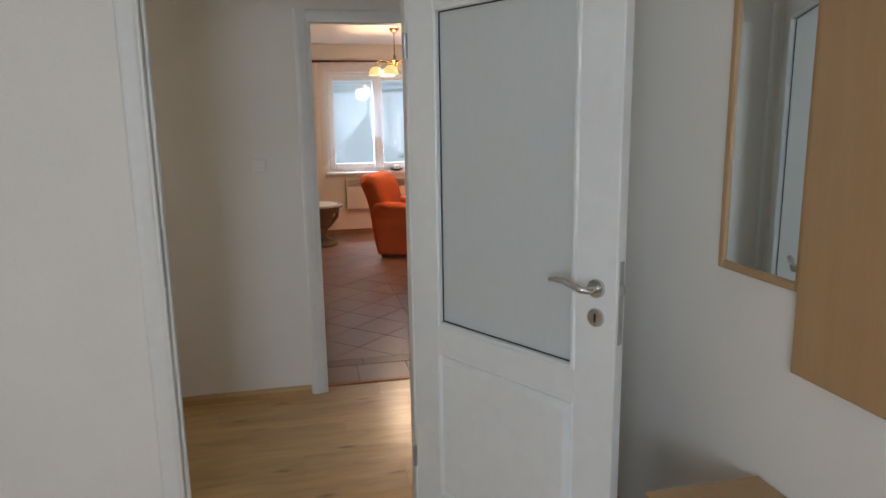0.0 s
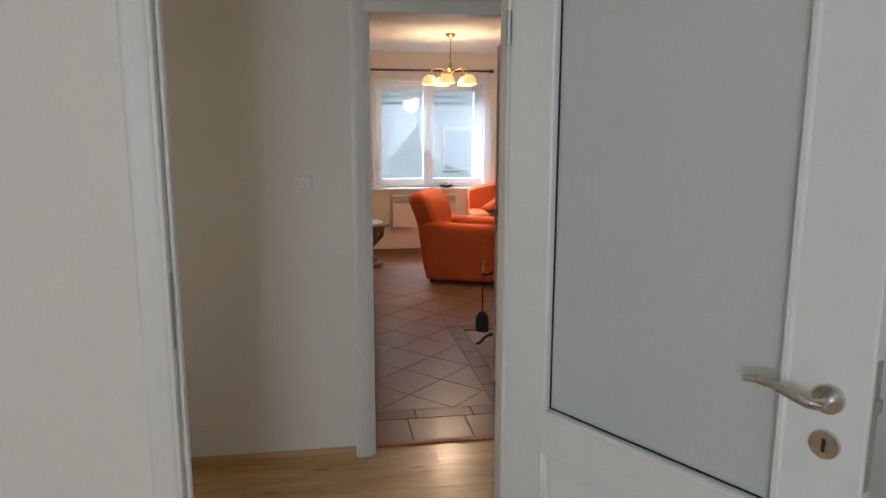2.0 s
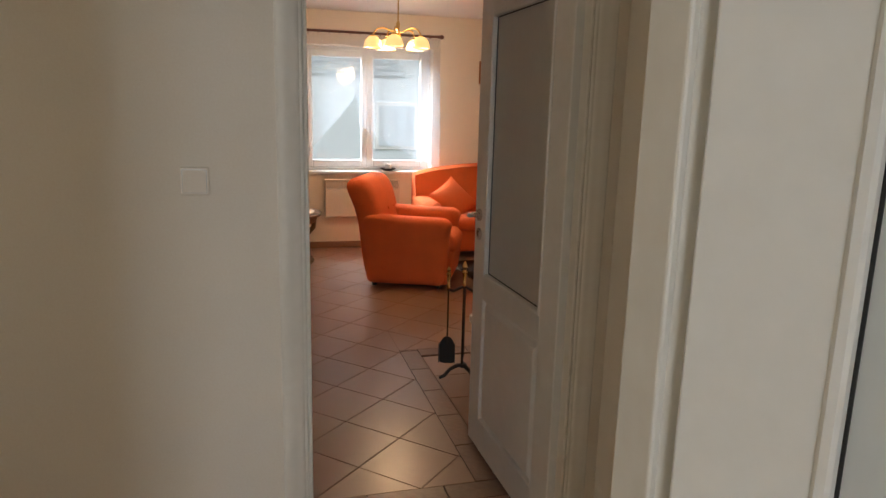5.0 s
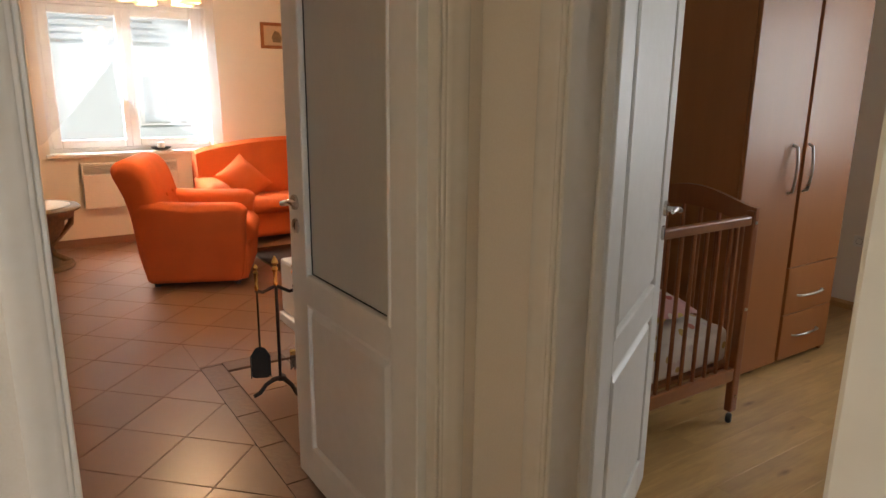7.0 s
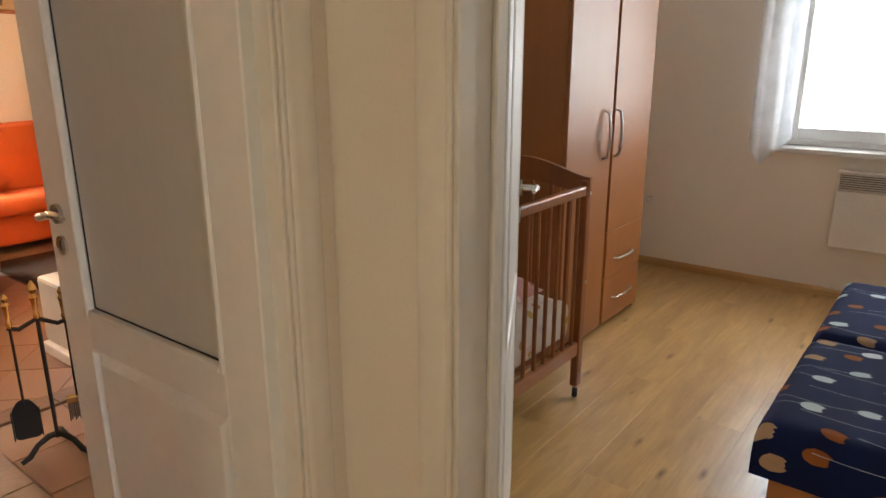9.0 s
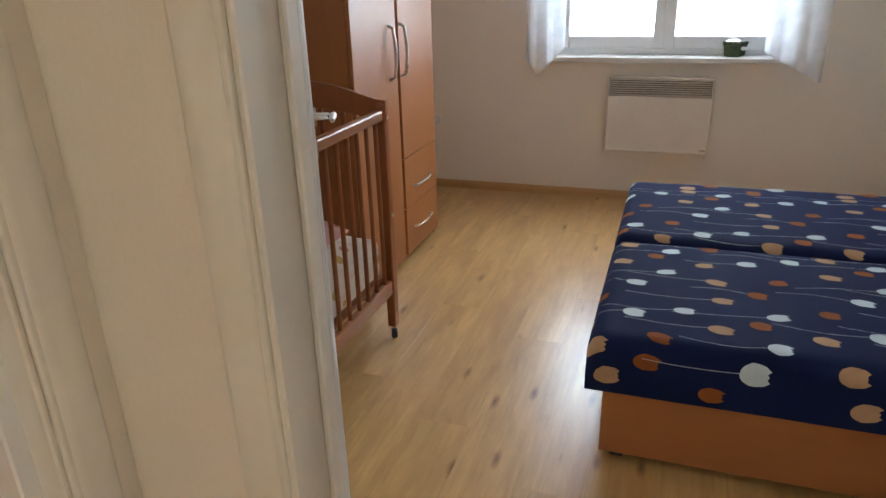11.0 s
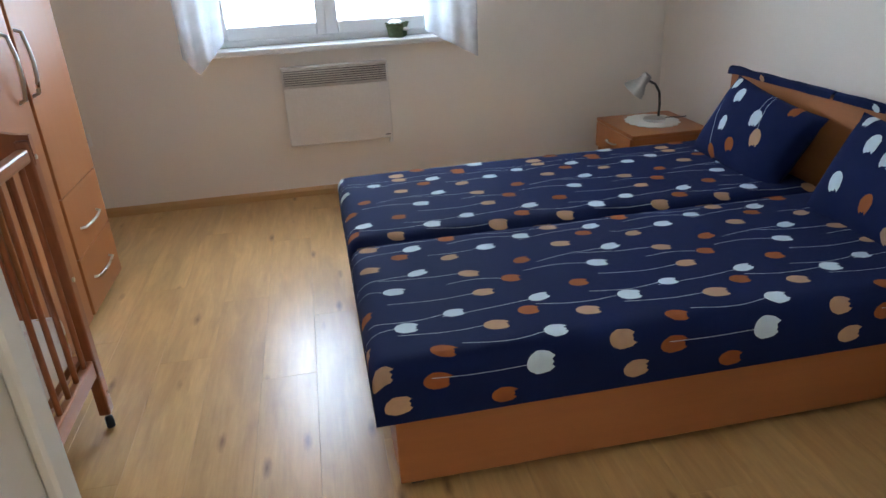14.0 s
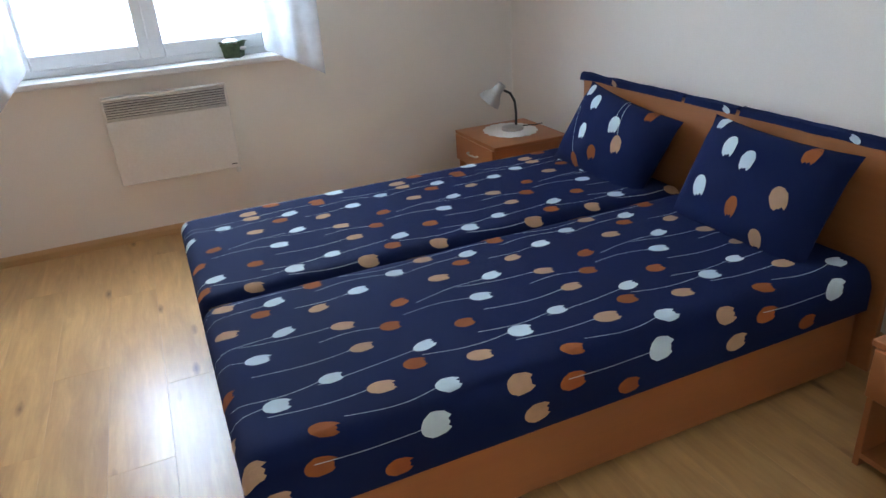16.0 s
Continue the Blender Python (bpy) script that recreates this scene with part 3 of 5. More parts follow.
def window(name, m, w, h, label, sill_over=0.05, split=0.5):
    """A two-leaf plastic window in the x-z plane about its lower left corner; +y looks outside, the wall's room face is at y = 0."""
    ob = thing(name, label, "window", m)
    tagged(ob, kind="structure")
    y0, y1 = 0.12, 0.19
    bm = B()
    ring_frame(bm, 0, w, 0.0, h, 0.05, y0, y1, 0.004)
    part("window_frame", bm, PVC, ob)
    mid = w * split
    for k, (a, b) in enumerate(((0.035, mid + 0.012), (mid - 0.012, w - 0.035))):
        bm = B()
        ya = y0 - 0.018 - 0.004 * k
        ring_frame(bm, a, b, 0.035, h - 0.035, 0.075, ya, y1 - 0.02, 0.006)
        sash = part("sash", bm, PVC, ob)
        bm = box(B(), a + 0.07, b - 0.07, 0.15, 0.156, 0.10, h - 0.10)
        pane = part("pane", bm, CLEAR, sash)
        pane.visible_shadow = False
    bm = box(B(), mid + 0.02, mid + 0.045, y0 - 0.034, y0 - 0.022, 0.40, 0.47, 0.003)
    handle = part("handle", bm, PVC, ob, "white window handle")
    part("lever", box(B(), mid + 0.022, mid + 0.042, y0 - 0.052, y0 - 0.036, 0.32, 0.45, 0.006, 2), PVC, handle)
    bm = box(B(), -0.03, w + 0.03, -sill_over, 0.0, -0.032, 0.0, 0.006, 2)
    box(bm, 0.001, w - 0.001, 0.0, y0 + 0.01, -0.03, 0.0)
    part("window_sill", bm, SILL, ob)
    return ob


window("window_1", Matrix.Translation((XW, BW[1], BW[2])) @ pose(0, 0, 0, 0, 0, -90), BW[1] - BW[0], BW[3] - BW[2], "white two-leaf plastic bedroom window with sill")
window("window_2", Matrix.Translation((LW[0], YW, LW[2])), LW[1] - LW[0], LW[3] - LW[2], "white two-leaf plastic living room window with sill")
# unseen window, added only to go with the passage fill lamp
window("window_fill", Matrix.Translation((-1.6, 2.15, 0.9)) @ pose(0, 0, 0, 0, 0, 90), 0.85, 1.2, "unseen white window added to hold the passage fill light")
window("window_3", Matrix.Translation((-0.3, -2.48, 0.85)) @ pose(0, 0, 0, 0, 0, 180), 1.2, 1.25, "white plastic hall window")


def neighbour(name, x, y, w, d, h, rise, turn, label):
    ob = thing(name, label, "house", pose(x, y, -0.6, 0, 0, turn))
    part("wall", prism(B(), [(-w / 2, 0), (w / 2, 0), (w / 2, h), (0, h + rise), (-w / 2, h)], -d / 2, d / 2, "y"), FACADE, ob)
    for s in (-1, 1):
        bm = B()
        prism(bm, [(s * (w / 2 + 0.4), h - 0.35), (0, h + rise + 0.05), (0, h + rise + 0.22), (s * (w / 2 + 0.4), h - 0.18)], -d / 2 - 0.4, d / 2 + 0.4, "y")
        part("roof", bm, ROOFT, ob)
    for k in range(9):
        z = h - 0.1 + k * 0.16
        half = (w / 2) * (1 - max(0, z - h) / rise) * 0.55
        part("louvre", box(B(), -half, half, -d / 2 - 0.06, -d / 2, z, z + 0.11), BOARD, ob)
    for px in (-w * 0.25, w * 0.25):
        win = part("window", box(B(), px - 0.6, px + 0.6, -d / 2 - 0.04, -d / 2, 1.0, 2.3, 0.02), PVC, ob)
        part("pane", box(B(), px - 0.5, px + 0.5, -d / 2 - 0.06, -d / 2 - 0.04, 1.1, 2.2), BOARD, win)
    return ob


neighbour("house", 1.6, 24, 9, 8, 3.1, 2.6, 0, "pale rendered neighbour house with grey gable louvres")
neighbour("house", 24, 3.5, 11, 8, 3.2, 2.4, 90, "pale rendered neighbour house behind the lawn")


# ---- bedroom things ----


def wrap(a, length, r, off=0.0):
    """Lays a length of cloth over a flat top with rounded edges: place along the top and drop below it."""
    flip = a > length / 2
    if flip:
        a = length - a
    d = r - a
    if d <= 0:
        p, h = a, off
    elif d < r * math.pi / 2:
        p, h = r - (r + off) * math.sin(d / r), -r + (r + off) * math.cos(d / r)
    else:
        p, h = -off, -r - (d - r * math.pi / 2)
    return (length - p if flip else p), h


def tulip(bm, place, c, ang, size, wide=0.62):
    """One printed tulip head laid on the cloth by place(a, b)."""
    tips = (0.84, 1.0, 0.9, 0.95, 0.88, 1.03, 0.82)
    ca, sa = math.cos(ang), math.sin(ang)
    grid = []
    for j in range(7):
        u = (j - 3) / 3.15
        lo = 0.52 * (1 - math.sqrt(1 - u * u))
        hi = tips[j] + 0.06 * noise.noise((c[0] * 31 + j, c[1] * 17, 0))
        col = []
        for i in range(5):
            q = lo + (hi - lo) * i / 4
            squeeze = 1 - 0.22 * max(0, q - 0.55) / 0.45
            x, y = (q - 0.5) * size, u * 0.5 * wide * size * squeeze
            col.append(bm.verts.new(place(c[0] + ca * x - sa * y, c[1] + sa * x + ca * y)))
        grid.append(col)
    for a, b in zip(grid, grid[1:]):
        for i in range(4):
            bm.faces.new((a[i], b[i], b[i + 1], a[i + 1]))


def stem(bm, place, c, ang, length, bend, w=0.0016):
    ca, sa = math.cos(ang), math.sin(ang)
    rows = []
    for i in range(11):
        q = i / 10
        x, y = -length * q, bend * math.sin(q * math.pi * 1.1) * length
        rows.append([bm.verts.new(place(c[0] + ca * x - sa * (y + k * w), c[1] + sa * x + ca * (y + k * w))) for k in (-0.5, 0.5)])
    for a, b in zip(rows, rows[1:]):
        bm.faces.new((a[0], b[0], b[1], a[1]))


# one repeat of the bed linen's print: heads along the stems and across them, in metres
REPEAT = (0.643, 0.88)
HEADS = {
    "white": ((0.436, -0.03, 1.18), (0.495, 0.056, 1.0), (0.114, 0.173, 1.0), (0.254, 0.215, 0.9), (0.508, 0.233, 1.0), (0.108, 0.389, 1.0), (0.196, 0.493, 1.0), (0.208, 0.686, 1.0), (0.452, 0.624, 1.0), (0.591, 0.679, 0.9)),
    "tan": ((0.019, 0.0, 1.05), (0.352, 0.122, 1.1), (0.06, -0.092, 1.1), (0.614, 0.126, 1.0), (0.363, 0.308, 0.95), (0.349, 0.436, 1.0), (0.052, 0.565, 1.0), (0.316, 0.574, 0.9), (0.064, 0.726, 1.0)),
    "rust": ((0.19, 0.045, 1.0), (0.163, -0.035, 1.1), (0.337, -0.109, 1.0), (0.003, 0.28, 0.9), (0.457, 0.171, 0.95), (0.465, 0.37, 0.9), (0.533, 0.481, 0.9), (0.159, 0.631, 0.9), (0.338, 0.737, 0.9)),
}


def print_parts(owner, bms, st):
    for key, mat, lab in (("white", T_WHITE, "pale tulip print"), ("tan", T_TAN, "tan tulip print"), ("rust", T_RUST, "rust tulip print")):
        tagged(part("print", bms[key], mat, owner, lab), kind="stuff")
    tagged(part("print", st, T_WHITE, owner, "thin printed stems"), kind="stuff")


def repeat_print(owner, place, a_range, b_range, shift, rng, head=0.066):
    """The woven repeat laid over a cloth from an offset; b runs along the stems."""
    bms = {k: B() for k in HEADS}
    st = B()
    for key, heads in HEADS.items():
        for (u, v, size), i, j in itertools.product(heads, range(-2, 5), range(-2, 3)):
            b, a = u + shift[0] + REPEAT[0] * i, v + shift[1] + REPEAT[1] * j
            if not (a_range[0] < a < a_range[1] and b_range[0] < b < b_range[1]):
                continue
            pick = random.Random(round(u * 1000) * 7 + round(v * 1000))
            turn, wide = pick.uniform(-0.32, 0.32), pick.uniform(0.66, 0.82) if size < 1.17 else 0.9
            grow = head * size * rng.uniform(0.96, 1.04)
            tulip(bms[key], place, (b, a), turn, grow, wide)
            tail = pick.uniform(0.17, 0.27)
            if key == "white" or pick.random() < 0.45:
                stem(st, place, (b - 0.45 * grow * math.cos(turn), a - 0.45 * grow * math.sin(turn)), turn * 0.4, min(tail, b - b_range[0]), pick.uniform(-0.08, 0.08), 0.0016)
    print_parts(owner, bms, st)


def tulip_print(owner, place, a_range, b_range, rng, ang=0.0, stems=0.8, step=0.112, pitch=0.165, head=0.074):
    """Rows of tulips in three colours on stems, laid on a cloth; b runs along the stems."""
    bms = {k: B() for k in HEADS}
    st = B()
    rows = int((a_range[1] - a_range[0]) / step) + 1
    order = ("white", "tan", "rust", "white", "rust", "tan", "white")
    for i in range(rows):
        b = b_range[0] + (i % 3) * pitch * 0.36 + rng.uniform(-0.02, 0.02)
        k = i * 3
        while b < b_range[1]:
            a = a_range[0] + i * step + rng.uniform(-0.036, 0.036)
            turn = ang + rng.uniform(-0.26, 0.26)
            size = head * rng.choice((0.88, 1.0, 1.0, 1.1))
            if a_range[0] <= a <= a_range[1]:
                key = order[(k * 3 + i) % 7]
                tulip(bms[key], place, (b, a), turn, size, rng.choice((0.66, 0.72, 0.8)))
                if rng.random() < stems:
                    stem(st, place, (b - 0.45 * size * math.cos(turn), a - 0.45 * size * math.sin(turn)), turn, rng.uniform(0.12, 0.23), rng.uniform(-0.05, 0.05), 0.0016)
            b += pitch * rng.uniform(0.88, 1.14)
            k += 1
    print_parts(owner, bms, st)


def mattress(x0, x1, y0, y1, z0, z1, label, seed, shift):
    r, drop = 0.05, z1 - z0 - 0.05
    lx, ly = x1 - x0, y1 - y0
    ob = thing("mattress", label, "mattress", pose(x0, y0, z0), "mattresses on the bed")

    def place(a, b, off=0.0):
        px, hx = wrap(a, lx, r, off)
        py, hy = wrap(b, ly, r, off)
        top = z1 - z0
        u, v = min(max(px / lx, 0), 1), min(max(py / ly, 0), 1)
        puff = 0.014 * math.sin(math.pi * u) ** 0.6 * math.sin(math.pi * v) ** 0.5 if 0 < u < 1 and 0 < v < 1 else 0
        ripple = 0.0022 * noise.noise((a * 5 + seed, b * 4, 0)) + 0.001 * noise.noise((a * 16 + seed, b * 13, 2))
        z = max(0.0, top + min(hx, 0) + min(hy, 0) + max(hx, 0) + puff + ripple)
        if hx > 0 or hy > 0:
            z = top + max(min(hx, hy), -0.2) + puff + ripple if min(hx, hy) < 0 else top + off + puff + ripple
        return Vector((px, py, max(0.0, z)))
    ext = drop + r * (math.pi / 2 - 1)
    na, nb = 44, 84
    bm = B()
    def spread(n, length):
        return [-ext + (length + 2 * ext) * i / n for i in range(n + 1)]
    grid = [[bm.verts.new(place(a, b)) for b in spread(nb, ly)] for a in spread(na, lx)]
    for p, q in zip(grid, grid[1:]):
        for i in range(nb):
            bm.faces.new((p[i], q[i], q[i + 1], p[i + 1]))
    bm.faces.new([bm.verts.new(v) for v in ((0.01, 0.01, 0.0), (0.01, ly - 0.01, 0.0), (lx - 0.01, ly - 0.01, 0.0), (lx - 0.01, 0.01, 0.0))])
    part("cover", bm, NAVY, ob, "", True)
    repeat_print(ob, lambda b, a: place(a, ly - b, 0.0013), (-ext + 0.02, lx + ext - 0.02), (-ext + 0.03, ly - 0.02), shift, random.Random(seed))
    return ob


BX0, BX1, BY0, BY1 = 2.245, 3.80, 0.66, 2.50
mattress(2.215, 3.015, 0.66, 2.55, 0.262, 0.432, "navy tulip-print mattress on the wooden bed base", 3, (0.0, 0.0))
mattress(3.03, 3.84, 0.66, 2.55, 0.262, 0.434, "navy tulip-print mattress on the bed beside another", 9, (-0.44, -0.10))

bed = thing("bed", "double bed base of alder-coloured board with headboard", "bed", pose(BX0, BY0, 0))
part("side_panel", box(B(), 0, 0.022, 0, BY1 - BY0, 0.035, 0.262, 0.002), ALDER, bed)
part("side_panel", box(B(), BX1 - BX0 - 0.022, BX1 - BX0, 0, BY1 - BY0, 0.035, 0.262, 0.002), ALDER, bed)
part("foot_panel", box(B(), 0.022, BX1 - BX0 - 0.022, BY1 - BY0 - 0.022, BY1 - BY0, 0.035, 0.262, 0.002), ALDER, bed)
part("slat_deck", box(B(), 0.022, BX1 - BX0 - 0.022, 0.0, BY1 - BY0 - 0.022, 0.225, 0.258), ALDER, bed)
part("headboard", box(B(), -0.05, BX1 - BX0 - 0.005, -0.06, -0.036, 0.03, 0.765, 0.003), wood("headboard_alder", (0.43, 0.165, 0.05), (0.33, 0.115, 0.032), 0.4, "x", 0.6, streak=0.5), bed)
part("centre_beam", box(B(), 0.76, 0.79, 0.0, BY1 - BY0 - 0.03, 0.035, 0.225), ALDER, bed)
for fx in (0.03, BX1 - BX0 - 0.07, 0.76):
    for fy in (0.03, BY1 - BY0 - 0.07):
        part("foot", box(B(), fx, fx + 0.04, fy, fy + 0.04, 0.0, 0.035, 0.004), BLACK, bed, "black plastic foot")
# navy cover folded over the headboard's top
cover = thing("headboard_cover", "navy tulip-print cloth folded over the headboard", "cover", pose(BX0, BY0 - 0.048, 0.767))
for k, (a, b, dz) in enumerate(((-0.05, 0.58, 0.012), (0.6, 0.86, 0.006), (0.875, 1.57, 0.014))):
    bm = B()
    rows = []
    for i in range(25):
        x = a + (b - a) * i / 24
        wob = 0.005 * noise.noise((x * 9, k, 1))
        rows.append([bm.verts.new((x, y, z)) for y, z in ((0.020, -dz - 0.012 * noise.noise((x * 6, k, 5))), (0.021 + wob, -0.012), (0.016 + wob, 0.012 + wob), (0, 0.019 + wob), (-0.016, 0.012 + wob), (-0.020, -0.012), (-0.018, -dz))])
    for p, q in zip(rows, rows[1:]):
        for i in range(6):
            bm.faces.new((p[i], q[i], q[i + 1], p[i + 1]))
    part("cloth", bm, NAVY, cover, "", True)
for k in (0, 1.7, 3.9):
    bm = B()
    tulip(bm, lambda b, a, k=k: Vector((b, 0.0235 + 0.004 * noise.noise((b * 9, 0, 1)), 0.0 + a)), (0.13 + 0.3 * k, 0.0), 0.4, 0.04)
    part("print", bm, T_WHITE if k < 3 else T_TAN, cover)


def pillow(m, w, h, t, seed, label):
    ob = thing("pillow", label, "pillow", m, "pillows on the bed")
    def place(a, b, side=1, off=0.0):
        u, v = min(max(a / w, 0), 1) * 2 - 1, min(max(b / h, 0), 1) * 2 - 1
        full = max(0, (1 - abs(u) ** 2.6)) ** 0.55 * max(0, (1 - abs(v) ** 2.6)) ** 0.55
        pinch = 1 - 0.06 * (1 - v * v) * (abs(u) ** 3), 1 - 0.08 * (1 - u * u) * (abs(v) ** 3)
        z = t * 0.5 * full + 0.006 * noise.noise((u * 3 + seed, v * 3, side)) * full
        return Vector(((u * pinch[0]) * w / 2, (v * pinch[1]) * h / 2, side * (z + off)))
    bm = B()
    n = 24
    for side in (1, -1):
        g = [[bm.verts.new(place(w * i / n, h * j / n, side)) for j in range(n + 1)] for i in range(n + 1)]
        for i in range(n):
            for j in range(n):
                bm.faces.new((g[i][j], g[i + 1][j], g[i + 1][j + 1], g[i][j + 1]))
    bmesh.ops.remove_doubles(bm, verts=bm.verts, dist=0.0004)
    part("cover", bm, NAVY, ob, "", True)
    tulip_print(ob, lambda b, a: place(a, h - b, 1, 0.0015), (0.04, w - 0.04), (0.03, h - 0.03), random.Random(seed), 0.3, 0.6, 0.13, 0.15, 0.07)
    return ob


pillow(pose(3.36, 0.775, 0.567, 62, 8, 182), 0.58, 0.385, 0.17, 5, "navy tulip-print pillow leaning on the headboard")
pillow(pose(2.585, 0.785, 0.575, 64, 2, 180), 0.58, 0.40, 0.18, 8, "navy tulip-print pillow leaning beside the first pillow")


def nightstand(m, label):
    ob = thing("nightstand", label, "nightstand", m, "nightstands by the bed")
    w, d, h = 0.46, 0.44, 0.40
    part("top", box(B(), -0.01, w + 0.01, -0.005, d + 0.012, h - 0.02, h, 0.002), ALDER, ob)
    for x in (0.0, w - 0.018):
        part("side_panel", box(B(), x, x + 0.018, 0, d, 0.0, h - 0.02, 0.001), ALDERZ, ob)
    part("back_panel", box(B(), 0.018, w - 0.018, 0.0, 0.01, 0.03, h - 0.02), ALDERZ, ob)
    part("shelf", box(B(), 0.018, w - 0.018, 0.01, d, 0.03, 0.048, 0.001), ALDER, ob)
    part("shelf", box(B(), 0.018, w - 0.018, 0.01, d - 0.02, 0.232, 0.248, 0.001), ALDER, ob)
    dr = part("drawer_front", box(B(), 0.003, w - 0.003, d, d + 0.018, 0.235, h - 0.022, 0.002), ALDERZ, ob)
    bow = [(w / 2 - 0.055, d + 0.016, 0.31), (w / 2 - 0.05, d + 0.034, 0.31), (w / 2, d + 0.042, 0.31), (w / 2 + 0.05, d + 0.034, 0.31), (w / 2 + 0.055, d + 0.016, 0.31)]
    part("handle", tube(B(), bow, 0.005), STEEL, dr, "steel bow handle", True)
    return ob


nightstand(pose(4.10, 0.515, 0), "alder-coloured nightstand with a lamp in the corner")
nightstand(pose(1.50, 0.555, 0), "alder-coloured nightstand with an open shelf")


def desk_lamp(m):
    ob = thing("desk_lamp", "small chrome gooseneck lamp on a lace doily", "lamp", m)
    part("base", lathe(B(), [(0.062, 0.0), (0.064, 0.006), (0.060, 0.014), (0.03, 0.022), (0.012, 0.026)], (0, 0, 0), 28), STEEL, ob, "round metal lamp base", True)
    pts = [(-0.02, 0, 0.02), (-0.022, 0, 0.09), (-0.015, 0.004, 0.16), (0.01, 0.006, 0.205), (0.045, 0.006, 0.222), (0.075, 0.006, 0.222)]
    part("neck", tube(B(), pts, 0.007, 10), BLACK, ob, "black flexible neck", True)
    tilt = pose(0.085, 0.006, 0.215, 0, 140, 0)
    prof = [(0.018, -0.055), (0.026, -0.05), (0.029, -0.005), (0.036, 0.008), (0.058, 0.04), (0.066, 0.068), (0.062, 0.068), (0.052, 0.04), (0.024, 0.012)]
    part("shade", lathe(B(), prof, (0, 0, 0), 26, tilt), STEEL, ob, "chrome bell shade", True)
    part("bulb", lathe(B(), [(0.008, 0.0), (0.012, 0.02), (0.022, 0.04), (0.018, 0.056), (0.006, 0.062)], (0, 0, 0), 16, tilt), PLASTIC, ob, "unlit white bulb", True)
    part("cable", tube(B(), [(-0.05, -0.02, 0.012), (-0.09, -0.05, 0.008), (-0.13, -0.06, 0.006), (-0.17, -0.09, 0.006)], 0.003, 6), BLACK, ob, "", True)
    return ob


desk_lamp(pose(4.36, 0.705, 0.406, 0, 0, 60))
bm = B()
ring = []
for i in range(64):
    a = 2 * math.pi * i / 64
    r = 0.155 + 0.014 * abs(math.sin(a * 8))
    ring.append((r * math.cos(a), r * 0.9 * math.sin(a)))
prism(bm, ring, 0.0, 0.004, "z")
doily = part("doily", bm, LACE)
doily.matrix_world = pose(4.36, 0.72, 0.401)
tagged(doily, "white crocheted doily under the lamp", "doily")


def convector(name, m, w, h, label):
    """A wall heater; x along the wall, y into the room from the wall, z up from its lower edge."""
    ob = thing(name, label, "heater", m, "convector heaters")
    gh = h * 0.25
    part("body", box(B(), 0, w, 0.02, 0.082, 0.0, h - gh, 0.006, 2), ENAMEL, ob)
    bm = B()
    box(bm, 0, 0.012, 0.02, 0.082, h - gh, h - 0.012, 0.002)
    box(bm, w - 0.012, w, 0.02, 0.082, h - gh, h - 0.012, 0.002)
    box(bm, 0, w, 0.02, 0.082, h - 0.012, h, 0.003)
    part("hood", bm, ENAMEL, ob)
    # the shade in the gaps is put into this backing's dark colour
    part("grille_back", box(B(), 0.012, w - 0.012, 0.02, 0.05, h - gh, h - 0.012), GRILLE, ob)
    n = 8
    for i in range(n):
        z = h - gh + (gh - 0.012) * (i + 0.35) / n
        part("slat", box(B(), 0.012, w - 0.012, 0.056, 0.081, z, z + 0.0055), ENAMEL, ob)
    for x in (0.1, w - 0.16):
        part("bracket", box(B(), x, x + 0.06, 0.0, 0.02, 0.04, h - 0.06), STEEL, ob)
    knob = part("thermostat", lathe(B(), [(0.012, 0.0), (0.014, 0.01), (0.011, 0.03)], (0, 0, 0), 14), PLASTIC, ob, "small white thermostat knob", True)
    knob.matrix_local = pose(0.012, 0.05, -0.032)
    part("badge", box(B(), 0.015, 0.045, 0.0822, 0.0828, 0.022, 0.027), GRILLE, ob)
    return ob


convector("wall_heater", pose(XW, 2.166, 0.335, 0, 0, 90), 0.61, 0.455, "white wall convector under the bedroom window")
convector("wall_heater", pose(1.60, YW, 0.345, 0, 0, 180), 0.80, 0.40, "white wall convector under the living room window")


def bow_handle(bm, p, d, out, rise=0.032, r=0.006):
    p, d, out = Vector(p), Vector(d), Vector(out)
    pts = [p, p + out * rise * 0.7 + d * 0.04, p + out * rise + d * 0.5 - d * 0.18, p + out * rise * 1.05 + d * 0.5, p + out * rise + d * 0.5 + d * 0.18, p + out * rise * 0.7 + d * 0.96, p + d]
    return tube(bm, pts, r, 10)


WX0, WX1, WY = 3.05, 4.02, 3.64
ward = thing("wardrobe", "tall two-door alder-coloured wardrobe with two drawers", "wardrobe", pose(WX0, WY, 0))
ww = WX1 - WX0
part("plinth", box(B(), 0.02, ww - 0.02, 0.03, 0.56, 0.0, 0.05), ALDER, ward)
for x in (0.0, ww - 0.02):
    part("side_panel", box(B(), x, x + 0.02, 0.0, 0.58, 0.0, 2.2, 0.001), ALDERZ, ward)
part("top_panel", box(B(), 0.02, ww - 0.02, 0.0, 0.58, 2.18, 2.2), ALDERZ, ward)
part("back_panel", box(B(), 0.02, ww - 0.02, 0.57, 0.58, 0.05, 2.18), ALDERZ, ward)
part("divider", box(B(), ww / 2 - 0.022, ww / 2 + 0.022, 0.0, 0.56, 0.05, 2.18), ALDERZ, ward)
